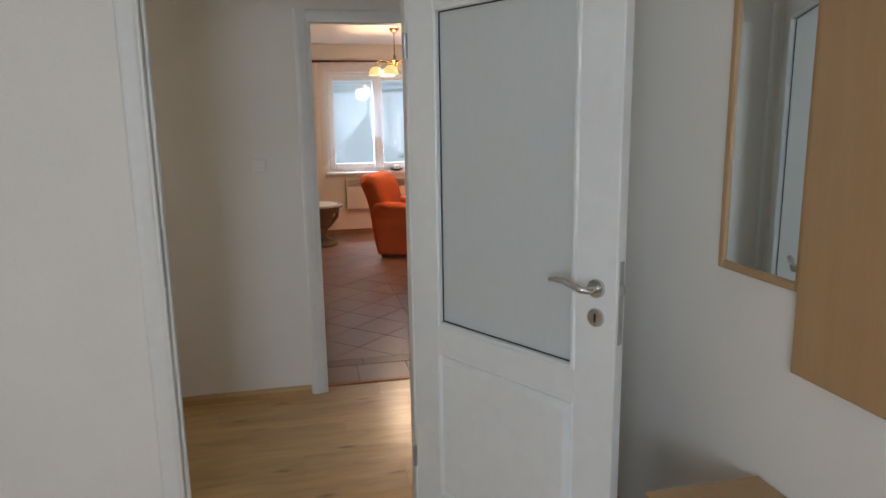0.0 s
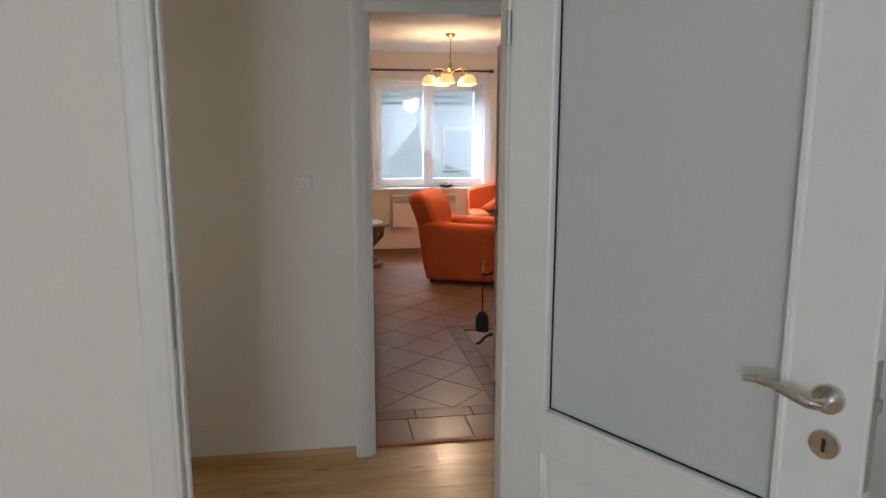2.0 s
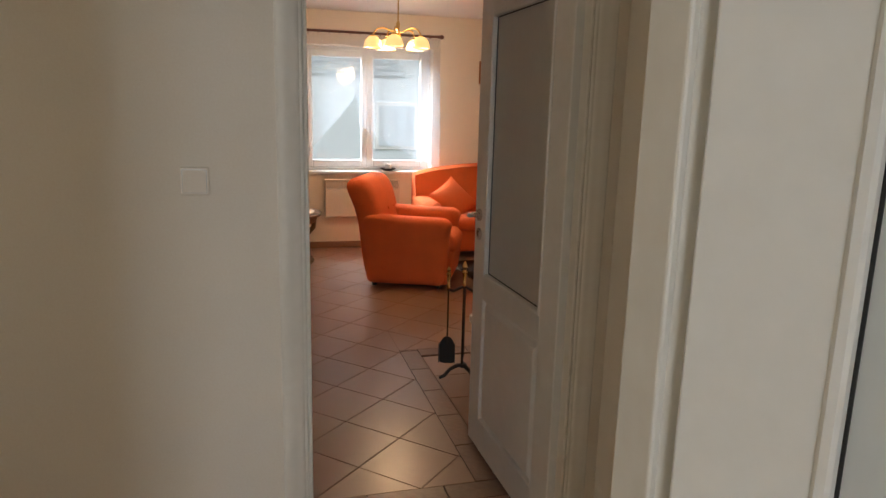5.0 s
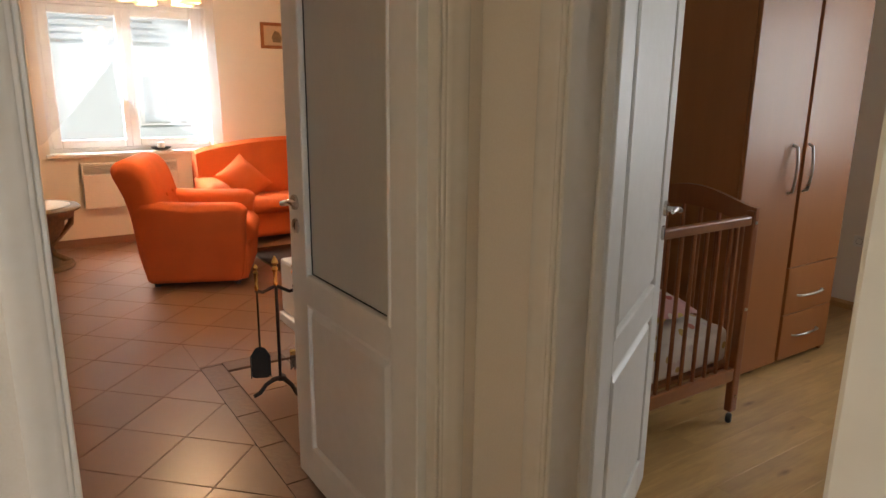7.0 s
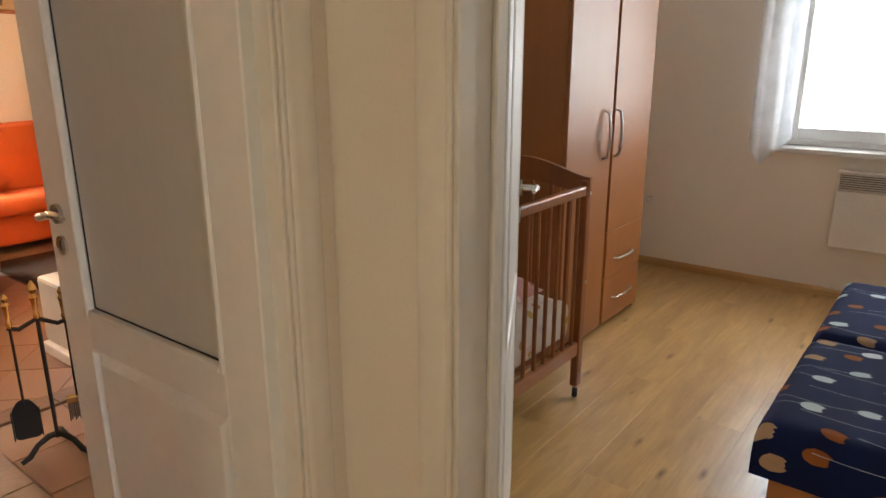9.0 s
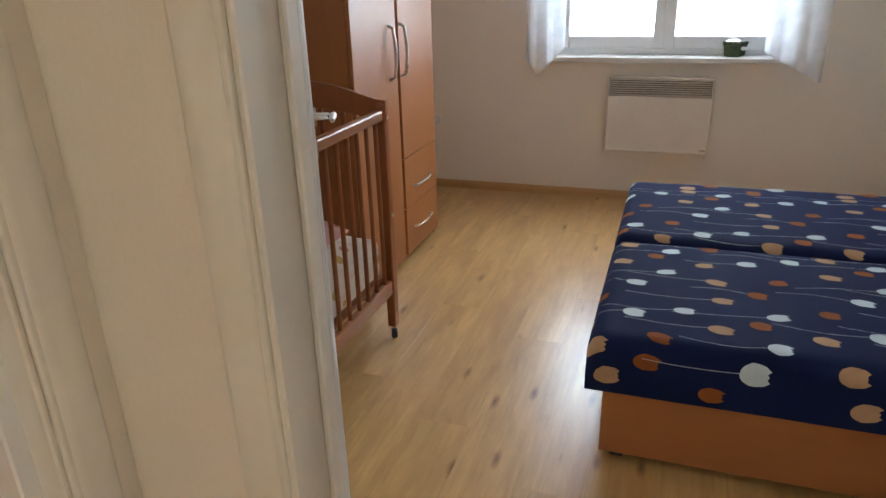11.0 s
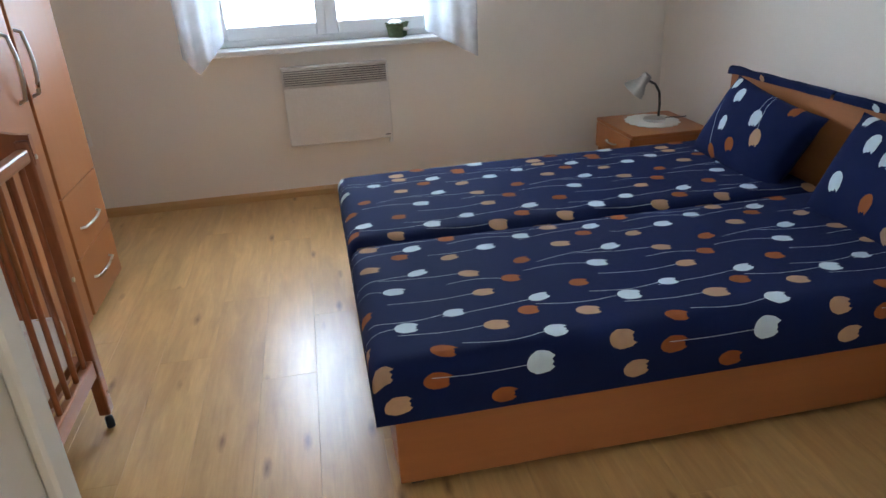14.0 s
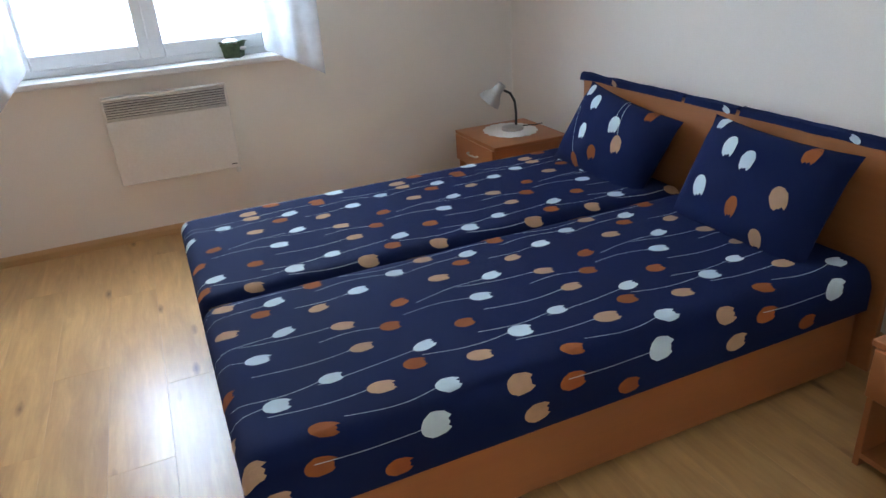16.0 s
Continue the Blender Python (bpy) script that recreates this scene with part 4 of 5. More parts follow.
for (x0, x1, z0, hx) in ((0.004, ww / 2 - 0.014, 0.03, ww / 2 - 0.115), (ww / 2 + 0.014, ww - 0.004, 0.545, ww / 2 + 0.02)):
    d = part("door", box(B(), x0, x1, -0.02, -0.002, z0, 2.19, 0.003, 2), ALDERZ, ward)
    part("handle", bow_handle(B(), (hx + 0.015, -0.018, 0.943), (0, 0, 0.235), (0, -1, 0), 0.034, 0.0075), CHROME, d, "nickel bow handle", True)
for z0, z1, hz in ((0.285, 0.54, 0.382), (0.03, 0.28, 0.158)):
    d = part("drawer_front", box(B(), ww / 2 + 0.014, ww - 0.004, -0.02, -0.002, z0, z1, 0.003, 2), ALDERZ, ward)
    part("handle", bow_handle(B(), (ww / 2 + 0.12, -0.018, hz), (0.235, 0, 0), (0, -1, 0), 0.03, 0.006), CHROME, d, "nickel bow handle", True)


def cot():
    x0, x1, y0, y1 = 1.56, 2.80, 3.365, 3.99
    ob = thing("cot", "stained wooden baby cot on castors with bedding", "cot", pose(x0, y0, 0))
    L, W = x1 - x0, y1 - y0
    for x in (0.02, L - 0.02):
        for y in (0.02, W - 0.02):
            part("post", box(B(), x - 0.022, x + 0.022, y - 0.018, y + 0.018, 0.055, 0.955, 0.006, 2), CHERRY, ob)
            c = part("castor", lathe(B(), [(0.006, -0.012), (0.018, -0.012), (0.022, -0.006), (0.022, 0.006), (0.018, 0.012), (0.006, 0.012)], (0, 0, 0), 18, pose(0, 0, 0, 90, 0, 25)), BLACK, ob, "black castor", True)
            c.matrix_local = pose(x - 0.008, y - 0.004, 0.0225)
            part("castor_stem", cyl(B(), (x, y, 0.03), (x, y, 0.058), 0.005), STEEL, ob)
        # shaped end board
        out = []
        for i in range(25):
            q = i / 24
            out.append((q * W, 0.955 + 0.085 * math.sin(math.pi * q) ** 1.6 + 0.012 * math.cos(math.pi * 2 * q)))
        for i in range(24, -1, -1):
            q = i / 24
            out.append((q * W, 0.885 + 0.05 * math.sin(math.pi * q)))
        part("end_board", prism(B(), out, x - 0.011, x + 0.011, "x"), CHERRY, ob)
        part("end_rail", box(B(), x - 0.011, x + 0.011, 0.038, W - 0.038, 0.20, 0.27, 0.004), CHERRY, ob)
        for k in range(6):
            y = 0.04 + (W - 0.08) * (k + 0.5) / 6
            part("bar", cyl(B(), (x, y, 0.265), (x, y, 0.935), 0.009, None, 10), CHERRY, ob, "", True)
        for z in (0.905, 0.53, 0.13):
            for y in (0.0, W):
                part("bolt", cyl(B(), (x, y - 0.001 if y else -0.003, z), (x, y + 0.005 if y else 0.004, z), 0.007, None, 12), CHROME, ob, "", True)
    for y in (0.02, W - 0.02):
        part("top_rail", box(B(), 0.042, L - 0.042, y - 0.016, y + 0.016, 0.895, 0.935, 0.008, 2), CHERRYX, ob)
        part("lower_rail", box(B(), 0.042, L - 0.042, y - 0.014, y + 0.014, 0.205, 0.265, 0.006, 2), CHERRYX, ob)
        for k in range(15):
            x = 0.045 + (L - 0.09) * (k + 0.5) / 15
            part("bar", cyl(B(), (x, y, 0.26), (x, y, 0.90), 0.0085, None, 10), CHERRY, ob, "", True)
    part("mattress_board", box(B(), 0.04, L - 0.04, 0.036, W - 0.036, 0.27, 0.285), CHERRYX, ob)
    return ob


cot()
bm = box(B(), 1.61, 2.745, 3.405, 3.95, 0.287, 0.445, 0.03, 3)
tagged(part("cot_mattress", bm, BEDDING, None, "", True), "pale patterned cot mattress inside the cot", "mattress")
bm = B()
g = [[bm.verts.new((1.75 + 0.97 * i / 30, 3.42 + 0.5 * j / 18, 0.447 + 0.075 * (math.sin(math.pi * i / 30) * math.sin(math.pi * j / 18)) ** 0.5 + 0.022 * noise.noise((i * 0.35, j * 0.35, 3)) * math.sin(math.pi * i / 30) * math.sin(math.pi * j / 18))) for j in range(19)] for i in range(31)]
for i in range(30):
    for j in range(18):
        bm.faces.new((g[i][j], g[i + 1][j], g[i + 1][j + 1], g[i][j + 1]))
tagged(part("quilt", bm, BEDDING, None, "", True), "crumpled pale quilt with small print in the cot", "quilt")
bm = B()
g = [[bm.verts.new((2.30 + 0.30 * i / 16, 3.46 + 0.34 * j / 14, 0.525 + 0.08 * (math.sin(math.pi * i / 16) * math.sin(math.pi * j / 14)) ** 0.5 + 0.015 * noise.noise((i * 0.5, j * 0.5, 7)))) for j in range(15)] for i in range(17)]
for i in range(16):
    for j in range(14):
        bm.faces.new((g[i][j], g[i + 1][j], g[i + 1][j + 1], g[i][j + 1]))
tagged(part("baby_pillow", bm, PINK, None, "", True), "small pink patterned pillow on the cot quilt", "pillow")


def sheer(name, m, w, h, waves, depth, label, hem=None, top_gather=1.0, nx=90, nz=30, mat=VOILE):
    """A thin curtain, x along the wall, hanging down from z = 0; hem gives its length at each part of the width."""
    bm = B()
    g = []
    for i in range(nx + 1):
        u = i / nx
        col = []
        length = hem(u) if hem else h
        for j in range(nz + 1):
            v = j / nz
            sw = depth * (0.5 + 0.5 * v) * math.sin(2 * math.pi * waves * u + 0.8 * math.sin(3 * u + 2 * v)) + 0.01 * noise.noise((u * 6, v * 3, w))
            x = w * (u - 0.5) * (top_gather + (1 - top_gather) * v) + w * 0.5
            col.append(bm.verts.new((x, sw, -length * v)))
        g.append(col)
    for i in range(nx):
        for j in range(nz):
            bm.faces.new((g[i][j], g[i + 1][j], g[i + 1][j + 1], g[i][j + 1]))
    ob = part(name, bm, mat, None, "", True)
    ob.matrix_world = m
    return tagged(ob, label, "curtain")


sheer("curtain", pose(XW - 0.075, 3.29, 2.32, 0, 0, -90), 0.24, 1.54, 2.5, 0.014, "white sheer curtain gathered beside the bedroom window", lambda u: 1.40 + 0.13 * (1 - abs(2 * u - 0.7)), mat=VOILE_B)
sheer("curtain", pose(XW - 0.075, 1.93, 2.32, 0, 0, -90), 0.31, 1.54, 2.5, 0.014, "white sheer curtain gathered beside the bedroom window", lambda u: 1.38 + 0.17 * u, mat=VOILE_B)
rod = thing("curtain_rod", "dark wooden curtain rod over the bedroom window", "curtain rod", pose(XW - 0.075, 2.48, 2.335))
part("rod", cyl(B(), (0, -0.95, 0), (0, 0.95, 0), 0.012, None, 14), RODWOOD, rod, "", True)
for y in (-0.9, 0.9):
    part("bracket", box(B(), -0.008, 0.075, y - 0.008, y + 0.008, -0.01, 0.01), RODWOOD, rod)

pot = thing("plant_pot", "small green pot with white trim on the bedroom sill", "plant pot", pose(4.965, 2.075, BW[2], 0, 0, 22) @ Matrix.Diagonal((1.2, 1.25, 0.85, 1)))
part("pot", lathe(B(), [(0.045, 0.0), (0.05, 0.005), (0.056, 0.07), (0.062, 0.076), (0.06, 0.09), (0.05, 0.09), (0.048, 0.07)], (0, 0, 0), 4), GREEN, pot, "moss green pot")
part("flower", lathe(B(), [(0.01, 0.075), (0.03, 0.085), (0.036, 0.1), (0.02, 0.112), (0.004, 0.114)], (0.0, 0.012, 0), 10), PLASTIC, pot, "white artificial flower", True)
part("flower", lathe(B(), [(0.004, -0.012), (0.014, -0.008), (0.017, 0.0), (0.013, 0.009), (0.003, 0.012)], (-0.046, -0.02, 0.055), 10), PLASTIC, pot, "white artificial flower", True)
for k in range(9):
    a = k * 0.7
    bm = B()
    vs = [bm.verts.new(v) for v in ((0.02 * math.cos(a), 0.02 * math.sin(a), 0.08), (0.045 * math.cos(a + 0.3), 0.045 * math.sin(a + 0.3), 0.10), (0.066 * math.cos(a), 0.066 * math.sin(a), 0.095), (0.045 * math.cos(a - 0.3), 0.045 * math.sin(a - 0.3), 0.10))]
    bm.faces.new(vs)
    bmesh.ops.solidify(bm, geom=bm.faces[:], thickness=0.001)
    part("leaf", bm, GREEN, pot)


def socket(m, label, switch=False):
    """A square plate on a wall; its back is at y = 0 and it looks along -y."""
    ob = thing("light_switch" if switch else "wall_socket", label, "switch" if switch else "socket", m)
    part("plate", box(B(), -0.037, 0.037, -0.009, 0.0, -0.037, 0.037, 0.004, 2), WALL if switch else PLASTIC, ob)
    if switch:
        r = part("rocker", prism(B(), [(-0.009, -0.029), (-0.0155, -0.029), (-0.0105, 0.029), (-0.009, 0.029)], -0.029, 0.029, "x"), WALL, ob)
        part("gap", box(B(), -0.0305, 0.0305, -0.0094, -0.009, -0.0305, 0.0305), STEEL, ob)
    else:
        part("well", cyl(B(), (0, -0.0096, 0), (0, -0.009, 0), 0.021, None, 24), GRILLE, ob)
        part("insert", cyl(B(), (0, -0.0105, 0), (0, -0.009, 0), 0.0195, None, 24), PLASTIC, ob)
    return ob


socket(pose(-0.033, YLA, 1.281), "white rocker light switch on the passage wall", True)
socket(pose(XW, 3.915, 0.47, 0, 0, -90), "white wall socket beside the wardrobe")
socket(pose(4.02, YH, 0.60, 0, 0, 180), "white wall socket above the nightstand")

# ---- living room things ----


def padded(bm, outline, a0, a1, r, puff, axis="y", n=10):
    """A cushion-like block: an outline drawn out along an axis, shrunk and rounded towards both ends."""
    cu = sum(p[0] for p in outline) / len(outline)
    cv = sum(p[1] for p in outline) / len(outline)
    rings = []
    ends = [i / 5 * math.pi / 2 for i in range(6)]
    lo = [(a0 + r - r * math.cos(e), r - r * math.sin(e)) for e in ends]
    hi = [(a0 + a1 - a, inn) for a, inn in reversed(lo)]
    for a, inset in lo + hi:
        ring = []
        for u, v in outline:
            du, dv = u - cu, v - cv
            d = math.hypot(du, dv)
            k = max(0.05, 1 - inset / d)
            swell = puff * math.sin(math.pi * (a - a0) / (a1 - a0))
            uu, vv = cu + du * (k + swell), cv + dv * (k + swell)
            ring.append(bm.verts.new({"x": (a, uu, vv), "y": (uu, a, vv), "z": (uu, vv, a)}[axis]))
        rings.append(ring)
    n = len(outline)
    for p, q in zip(rings, rings[1:]):
        for i in range(n):
            bm.faces.new((p[i], p[(i + 1) % n], q[(i + 1) % n], q[i]))
    bm.faces.new(rings[0][::-1]), bm.faces.new(rings[-1])
    return bm


def rounded(points, r=0.03, n=4):
    """Rounds the corners of an outline."""
    out = []
    k = len(points)
    for i in range(k):
        p, a, b = Vector(points[i]), Vector(points[i - 1]), Vector(points[(i + 1) % k])
        da, db = (a - p), (b - p)
        rr = min(r, da.length * 0.45, db.length * 0.45)
        s, e = p + da.normalized() * rr, p + db.normalized() * rr
        for j in range(n + 1):
            q = j / n
            out.append(tuple(s * (1 - q) ** 2 + p * 2 * q * (1 - q) + e * q * q))
    return out


def armchair(m):
    """Faces +x; its near side lies on y = 0 and it is 0.86 wide."""
    ob = thing("armchair", "bright orange plush armchair with rolled arms", "armchair", m)
    W = 0.86
    base = rounded([(0.02, 0.03), (0.70, 0.03), (0.73, 0.30), (-0.02, 0.34)], 0.04)
    part("base", padded(B(), base, 0.05, W - 0.05, 0.04, 0.0), ORANGE, ob, "", True)
    for y0 in (0.0, W - 0.20):
        side = rounded([(0.0, 0.025), (0.66, 0.025), (0.69, 0.20), (0.70, 0.49), (0.72, 0.55), (0.66, 0.60), (0.30, 0.605), (-0.02, 0.62), (-0.07, 0.50)], 0.05, 4)
        part("arm", padded(B(), side, y0, y0 + 0.20, 0.07, 0.0), ORANGE, ob, "", True)
    seat = rounded([(0.14, 0.30), (0.74, 0.29), (0.76, 0.38), (0.70, 0.45), (0.16, 0.43)], 0.06)
    part("seat", padded(B(), seat, 0.19, W - 0.19, 0.05, 0.02), ORANGE, ob, "", True)
    back = rounded([(-0.005, 0.05), (0.16, 0.40), (0.10, 0.66), (0.05, 0.82), (-0.02, 0.905), (-0.14, 0.915), (-0.20, 0.86), (-0.13, 0.68), (-0.085, 0.50), (-0.04, 0.20)], 0.05, 4)
    part("backrest", padded(B(), back, 0.03, W - 0.03, 0.09, 0.0), ORANGE, ob, "", True)
    for s in (0.33, 0.53):
        part("button", lathe(B(), [(0.016, -0.006), (0.016, 0.002), (0.008, 0.006)], (0, 0, 0), 12, pose(0.125, s, 0.64, 0, 72, 0)), ORANGE, ob, "", True)
    for x in (0.06, 0.62):
        for y in (0.08, W - 0.08):
            part("foot", cyl(B(), (x, y, 0.0), (x, y, 0.035), 0.022, 0.026), BLACK, ob, "", True)
    part("seam", tube(B(), [(0.705, -0.001, 0.06), (0.712, -0.001, 0.3), (0.715, -0.001, 0.52)], 0.004, 6), ORANGE, ob, "", True)
    return ob


armchair(pose(0.98, 6.82, 0, 0, 0, -23))


def sofa(m):
    """Faces -y; x along its length of 1.9 m, its back at y = 0.78."""
    ob = thing("sofa", "bright orange plush sofa with a curved back", "sofa", m)
    L = 1.9
    part("base", padded(B(), rounded([(0.08, 0.06), (0.70, 0.06), (0.70, 0.30), (0.06, 0.30)], 0.04), 0.05, L - 0.05, 0.04, 0.0, "x"), ORANGE, ob, "", True)
    for x0 in (0.0, L - 0.2):
        prof = rounded([(0.04, 0.05), (0.68, 0.05), (0.70, 0.60), (0.10, 0.585), (0.03, 0.55), (0.0, 0.48)], 0.06)
        part("arm", padded(B(), prof, x0, x0 + 0.2, 0.08, 0.0, "x"), ORANGE, ob, "", True)
    bm = B()
    rows = []
    for i in range(41):
        q = i / 40
        x = 0.02 + (L - 0.04) * q
        top = 0.83 + 0.11 * math.sin(math.pi * q) ** 0.7
        dip = 0.02 * math.cos(math.pi * 4 * q)
        rows.append([bm.verts.new((x, y, z)) for y, z in ((0.50 + dip, 0.36), (0.47 + dip, 0.50), (0.52 + dip * 0.6, top - 0.16), (0.57, top - 0.03), (0.64, top), (0.71, top - 0.03), (0.73, top - 0.15), (0.72, 0.1))])
    for p, q in zip(rows, rows[1:]):
        for i in range(7):
            bm.faces.new((p[i], q[i], q[i + 1], p[i + 1]))
    bm.faces.new(rows[0]), bm.faces.new(rows[-1][::-1])
    part("backrest", bm, ORANGE, ob, "", True)
    for k in range(2):
        a, b = 0.19 + k * 0.76, 0.19 + (k + 1) * 0.76
        part("seat_cushion", padded(B(), rounded([(0.02, 0.29), (0.53, 0.30), (0.53, 0.42), (0.06, 0.44), (0.0, 0.38)], 0.06), a, b, 0.05, 0.015, "x"), ORANGE, ob, "", True)
    for x in (0.1, L - 0.1):
        for y in (0.12, 0.64):
            part("foot", cyl(B(), (x, y, 0.0), (x, y, 0.065), 0.025, 0.028), BLACK, ob, "", True)
    return ob


sofa(pose(1.71, 7.72, 0, 0, 0, 0))


def throw_cushion(m, w, t, label):
    ob = thing("throw_cushion", label, "cushion", m)
    bm = B()
    n = 16
    for side in (1, -1):
        g = [[None] * (n + 1) for _ in range(n + 1)]
        for i in range(n + 1):
            for j in range(n + 1):
                u, v = i / n * 2 - 1, j / n * 2 - 1
                f = max(0, 1 - abs(u) ** 2.4) ** 0.6 * max(0, 1 - abs(v) ** 2.4) ** 0.6
                g[i][j] = bm.verts.new((u * w / 2 * (1 - 0.1 * (1 - v * v) * u * u), v * w / 2 * (1 - 0.1 * (1 - u * u) * v * v), side * t / 2 * f))
        for i in range(n):
            for j in range(n):
                bm.faces.new((g[i][j], g[i + 1][j], g[i + 1][j + 1], g[i][j + 1]))
    bmesh.ops.remove_doubles(bm, verts=bm.verts, dist=0.0004)
    part("cover", bm, ORANGE, ob, "", True)
    return ob


throw_cushion(pose(2.10, 8.06, 0.575, 52, 0, 14) @ pose(0, 0, 0, 0, 0, 32), 0.42, 0.13, "orange square cushion leaning on the sofa back")

rug = thing("rug", "dark brown rug in front of the sofa", "rug", pose(2.9, 7.1, 0.001, 0, 0, 0))
part("field", box(B(), -0.95, 0.95, -0.55, 0.52, 0.0, 0.012, 0.004), RUG, rug)
part("binding", tube(B(), [(-0.95, -0.55, 0.006), (0.95, -0.55, 0.006), (0.95, 0.52, 0.006), (-0.95, 0.52, 0.006), (-0.95, -0.55, 0.006)], 0.006, 6), RATTAN, rug)


def side_table(m):
    ob = thing("side_table", "round carved rattan side table with a lace top", "side table", m)
    part("tabletop", lathe(B(), [(0.05, 0.46), (0.30, 0.46), (0.335, 0.468), (0.34, 0.485), (0.325, 0.498), (0.05, 0.50)], (0, 0, 0), 36), RATTAN, ob, "woven rattan rim", True)
    part("inlay", lathe(B(), [(0.01, 0.5005), (0.27, 0.5005), (0.27, 0.504), (0.01, 0.504)], (0, 0, 0), 36), LACE, ob, "pale inlaid top", True)
    part("apron", lathe(B(), [(0.28, 0.46), (0.27, 0.42), (0.25, 0.40), (0.27, 0.40), (0.29, 0.43), (0.29, 0.46)], (0, 0, 0), 36), RATTAN, ob, "", True)
    part("bowl", lathe(B(), [(0.22, 0.40), (0.21, 0.32), (0.16, 0.24), (0.10, 0.19), (0.05, 0.18)], (0, 0, 0), 28), RATTAN, ob, "", True)
    for k in range(4):
        a = k * math.pi / 2 + 0.1
        c, s = math.cos(a), math.sin(a)
        pts = [(0.27 * c, 0.27 * s, 0.43), (0.26 * c, 0.26 * s, 0.34), (0.17 * c, 0.17 * s, 0.24), (0.10 * c, 0.10 * s, 0.17), (0.12 * c, 0.12 * s, 0.10), (0.20 * c, 0.20 * s, 0.045), (0.24 * c, 0.24 * s, 0.03)]
        part("leg", tube(B(), pts, [0.022, 0.024, 0.022, 0.02, 0.022, 0.024, 0.02], 10), RATTAN, ob, "", True)
    part("foot_ring", lathe(B(), [(0.20, 0.0), (0.25, 0.0), (0.26, 0.02), (0.25, 0.04), (0.20, 0.04)], (0, 0, 0), 32), RATTAN, ob, "", True)
    return ob


side_table(pose(0.37, 7.86, 0))


def chandelier(m):
    ob = thing("chandelier", "brass ceiling lamp with five lit amber glass shades", "ceiling lamp", m)
    part("canopy", lathe(B(), [(0.055, 0.0), (0.05, -0.012), (0.03, -0.03), (0.012, -0.042)], (0, 0, 0), 24), BRASS, ob, "", True)
    part("stem", tube(B(), [(0, 0, -0.04), (0, 0, -0.14), (0, 0, -0.28), (0, 0, -0.40)], 0.006, 8), BRASS, ob, "", True)
    part("hub", lathe(B(), [(0.008, -0.27), (0.018, -0.29), (0.012, -0.32), (0.02, -0.36), (0.03, -0.375), (0.014, -0.41), (0.004, -0.43)], (0, 0, 0), 18), BRASS, ob, "", True)
    for k in range(5):
        a = 2 * math.pi * k / 5 + 0.6
        c, s = math.cos(a), math.sin(a)
        pts = [(0.01 * c, 0.01 * s, -0.37), (0.06 * c, 0.06 * s, -0.345), (0.12 * c, 0.12 * s, -0.325), (0.17 * c, 0.17 * s, -0.335), (0.20 * c, 0.20 * s, -0.37), (0.205 * c, 0.205 * s, -0.39)]
        arm = part("arm", tube(B(), pts, 0.006, 8), BRASS, ob, "", True)
        part("holder", lathe(B(), [(0.012, -0.38), (0.02, -0.39), (0.022, -0.405)], (0.205 * c, 0.205 * s, 0), 14), BRASS, arm, "", True)
        part("shade", lathe(B(), [(0.02, -0.395), (0.04, -0.405), (0.062, -0.43), (0.072, -0.465), (0.075, -0.485), (0.071, -0.485), (0.066, -0.462), (0.055, -0.43), (0.03, -0.41)], (0.205 * c, 0.205 * s, 0), 24), SHADE, ob, "lit amber glass bell shade", True)
    return ob


chandelier(pose(1.262, 6.95, 2.46))
lamp("chandelier_light", "POINT", pose(1.262, 6.95, 1.93), 62, (1.0, 0.66, 0.36), (0.12, 0.12))

rod = thing("curtain_rod", "dark wooden curtain rod with turned ends", "curtain rod", pose(1.22, YW - 0.085, 2.243))
part("rod", cyl(B(), (-0.76, 0, 0), (0.76, 0, 0), 0.013, None, 14), RODWOOD, rod, "", True)
for s in (-1, 1):
    part("finial", lathe(B(), [(0.012, 0.0), (0.02, 0.012), (0.014, 0.022), (0.024, 0.045), (0.018, 0.065), (0.005, 0.075)], (0, 0, 0), 14, pose(s * 0.76, 0, 0, 0, s * 90, 0)), RODWOOD, rod, "", True)
    part("bracket", box(B(), s * 0.71 - 0.008, s * 0.71 + 0.008, 0.0, 0.085, -0.01, 0.01), RODWOOD, rod)
for k in range(14):
    x = -0.68 + 1.36 * k / 13
    part("ring", lathe(B(), [(0.016, -0.003), (0.02, -0.003), (0.02, 0.003), (0.016, 0.003)], (0, 0, 0), 16, pose(x, 0, -0.004, 0, 90, 0)), RODWOOD, rod, "", True)


def swag(u):
    """The hem of the living room sheer: long at both sides, short in the middle, with scallops."""
    if u < 0.42:
        d = 1.30 - 0.72 * (u / 0.42) ** 1.1
    else:
        d = 0.86 + 0.48 * ((u - 0.42) / 0.58) ** 0.8
    return d + 0.022 * abs(math.sin(u * 46))


sheer("curtain", pose(0.50, YW - 0.09, 2.222), 1.52, 1.3, 11, 0.014, "white sheer swagged curtain with a scalloped hem", swag, nx=200)
sheer("curtain", pose(1.76, YW - 0.11, 2.222), 0.27, 1.33, 4, 0.02, "white sheer curtain gathered beside the window", lambda u: 1.24 + 0.12 * u, 0.8)

bowl = thing("candle_bowl", "dark bowl with a white candle on the sill", "bowl", pose(1.49, YW + 0.03, LW[2]))
part("bowl", lathe(B(), [(0.03, 0.0), (0.05, 0.004), (0.085, 0.022), (0.09, 0.03), (0.08, 0.028), (0.04, 0.012)], (0, 0, 0), 24), BLACK, bowl, "dark glazed bowl", True)
part("candle", lathe(B(), [(0.03, 0.012), (0.034, 0.014), (0.034, 0.07), (0.03, 0.074), (0.006, 0.072)], (0, 0, 0), 20), LACE, bowl, "white candle", True)

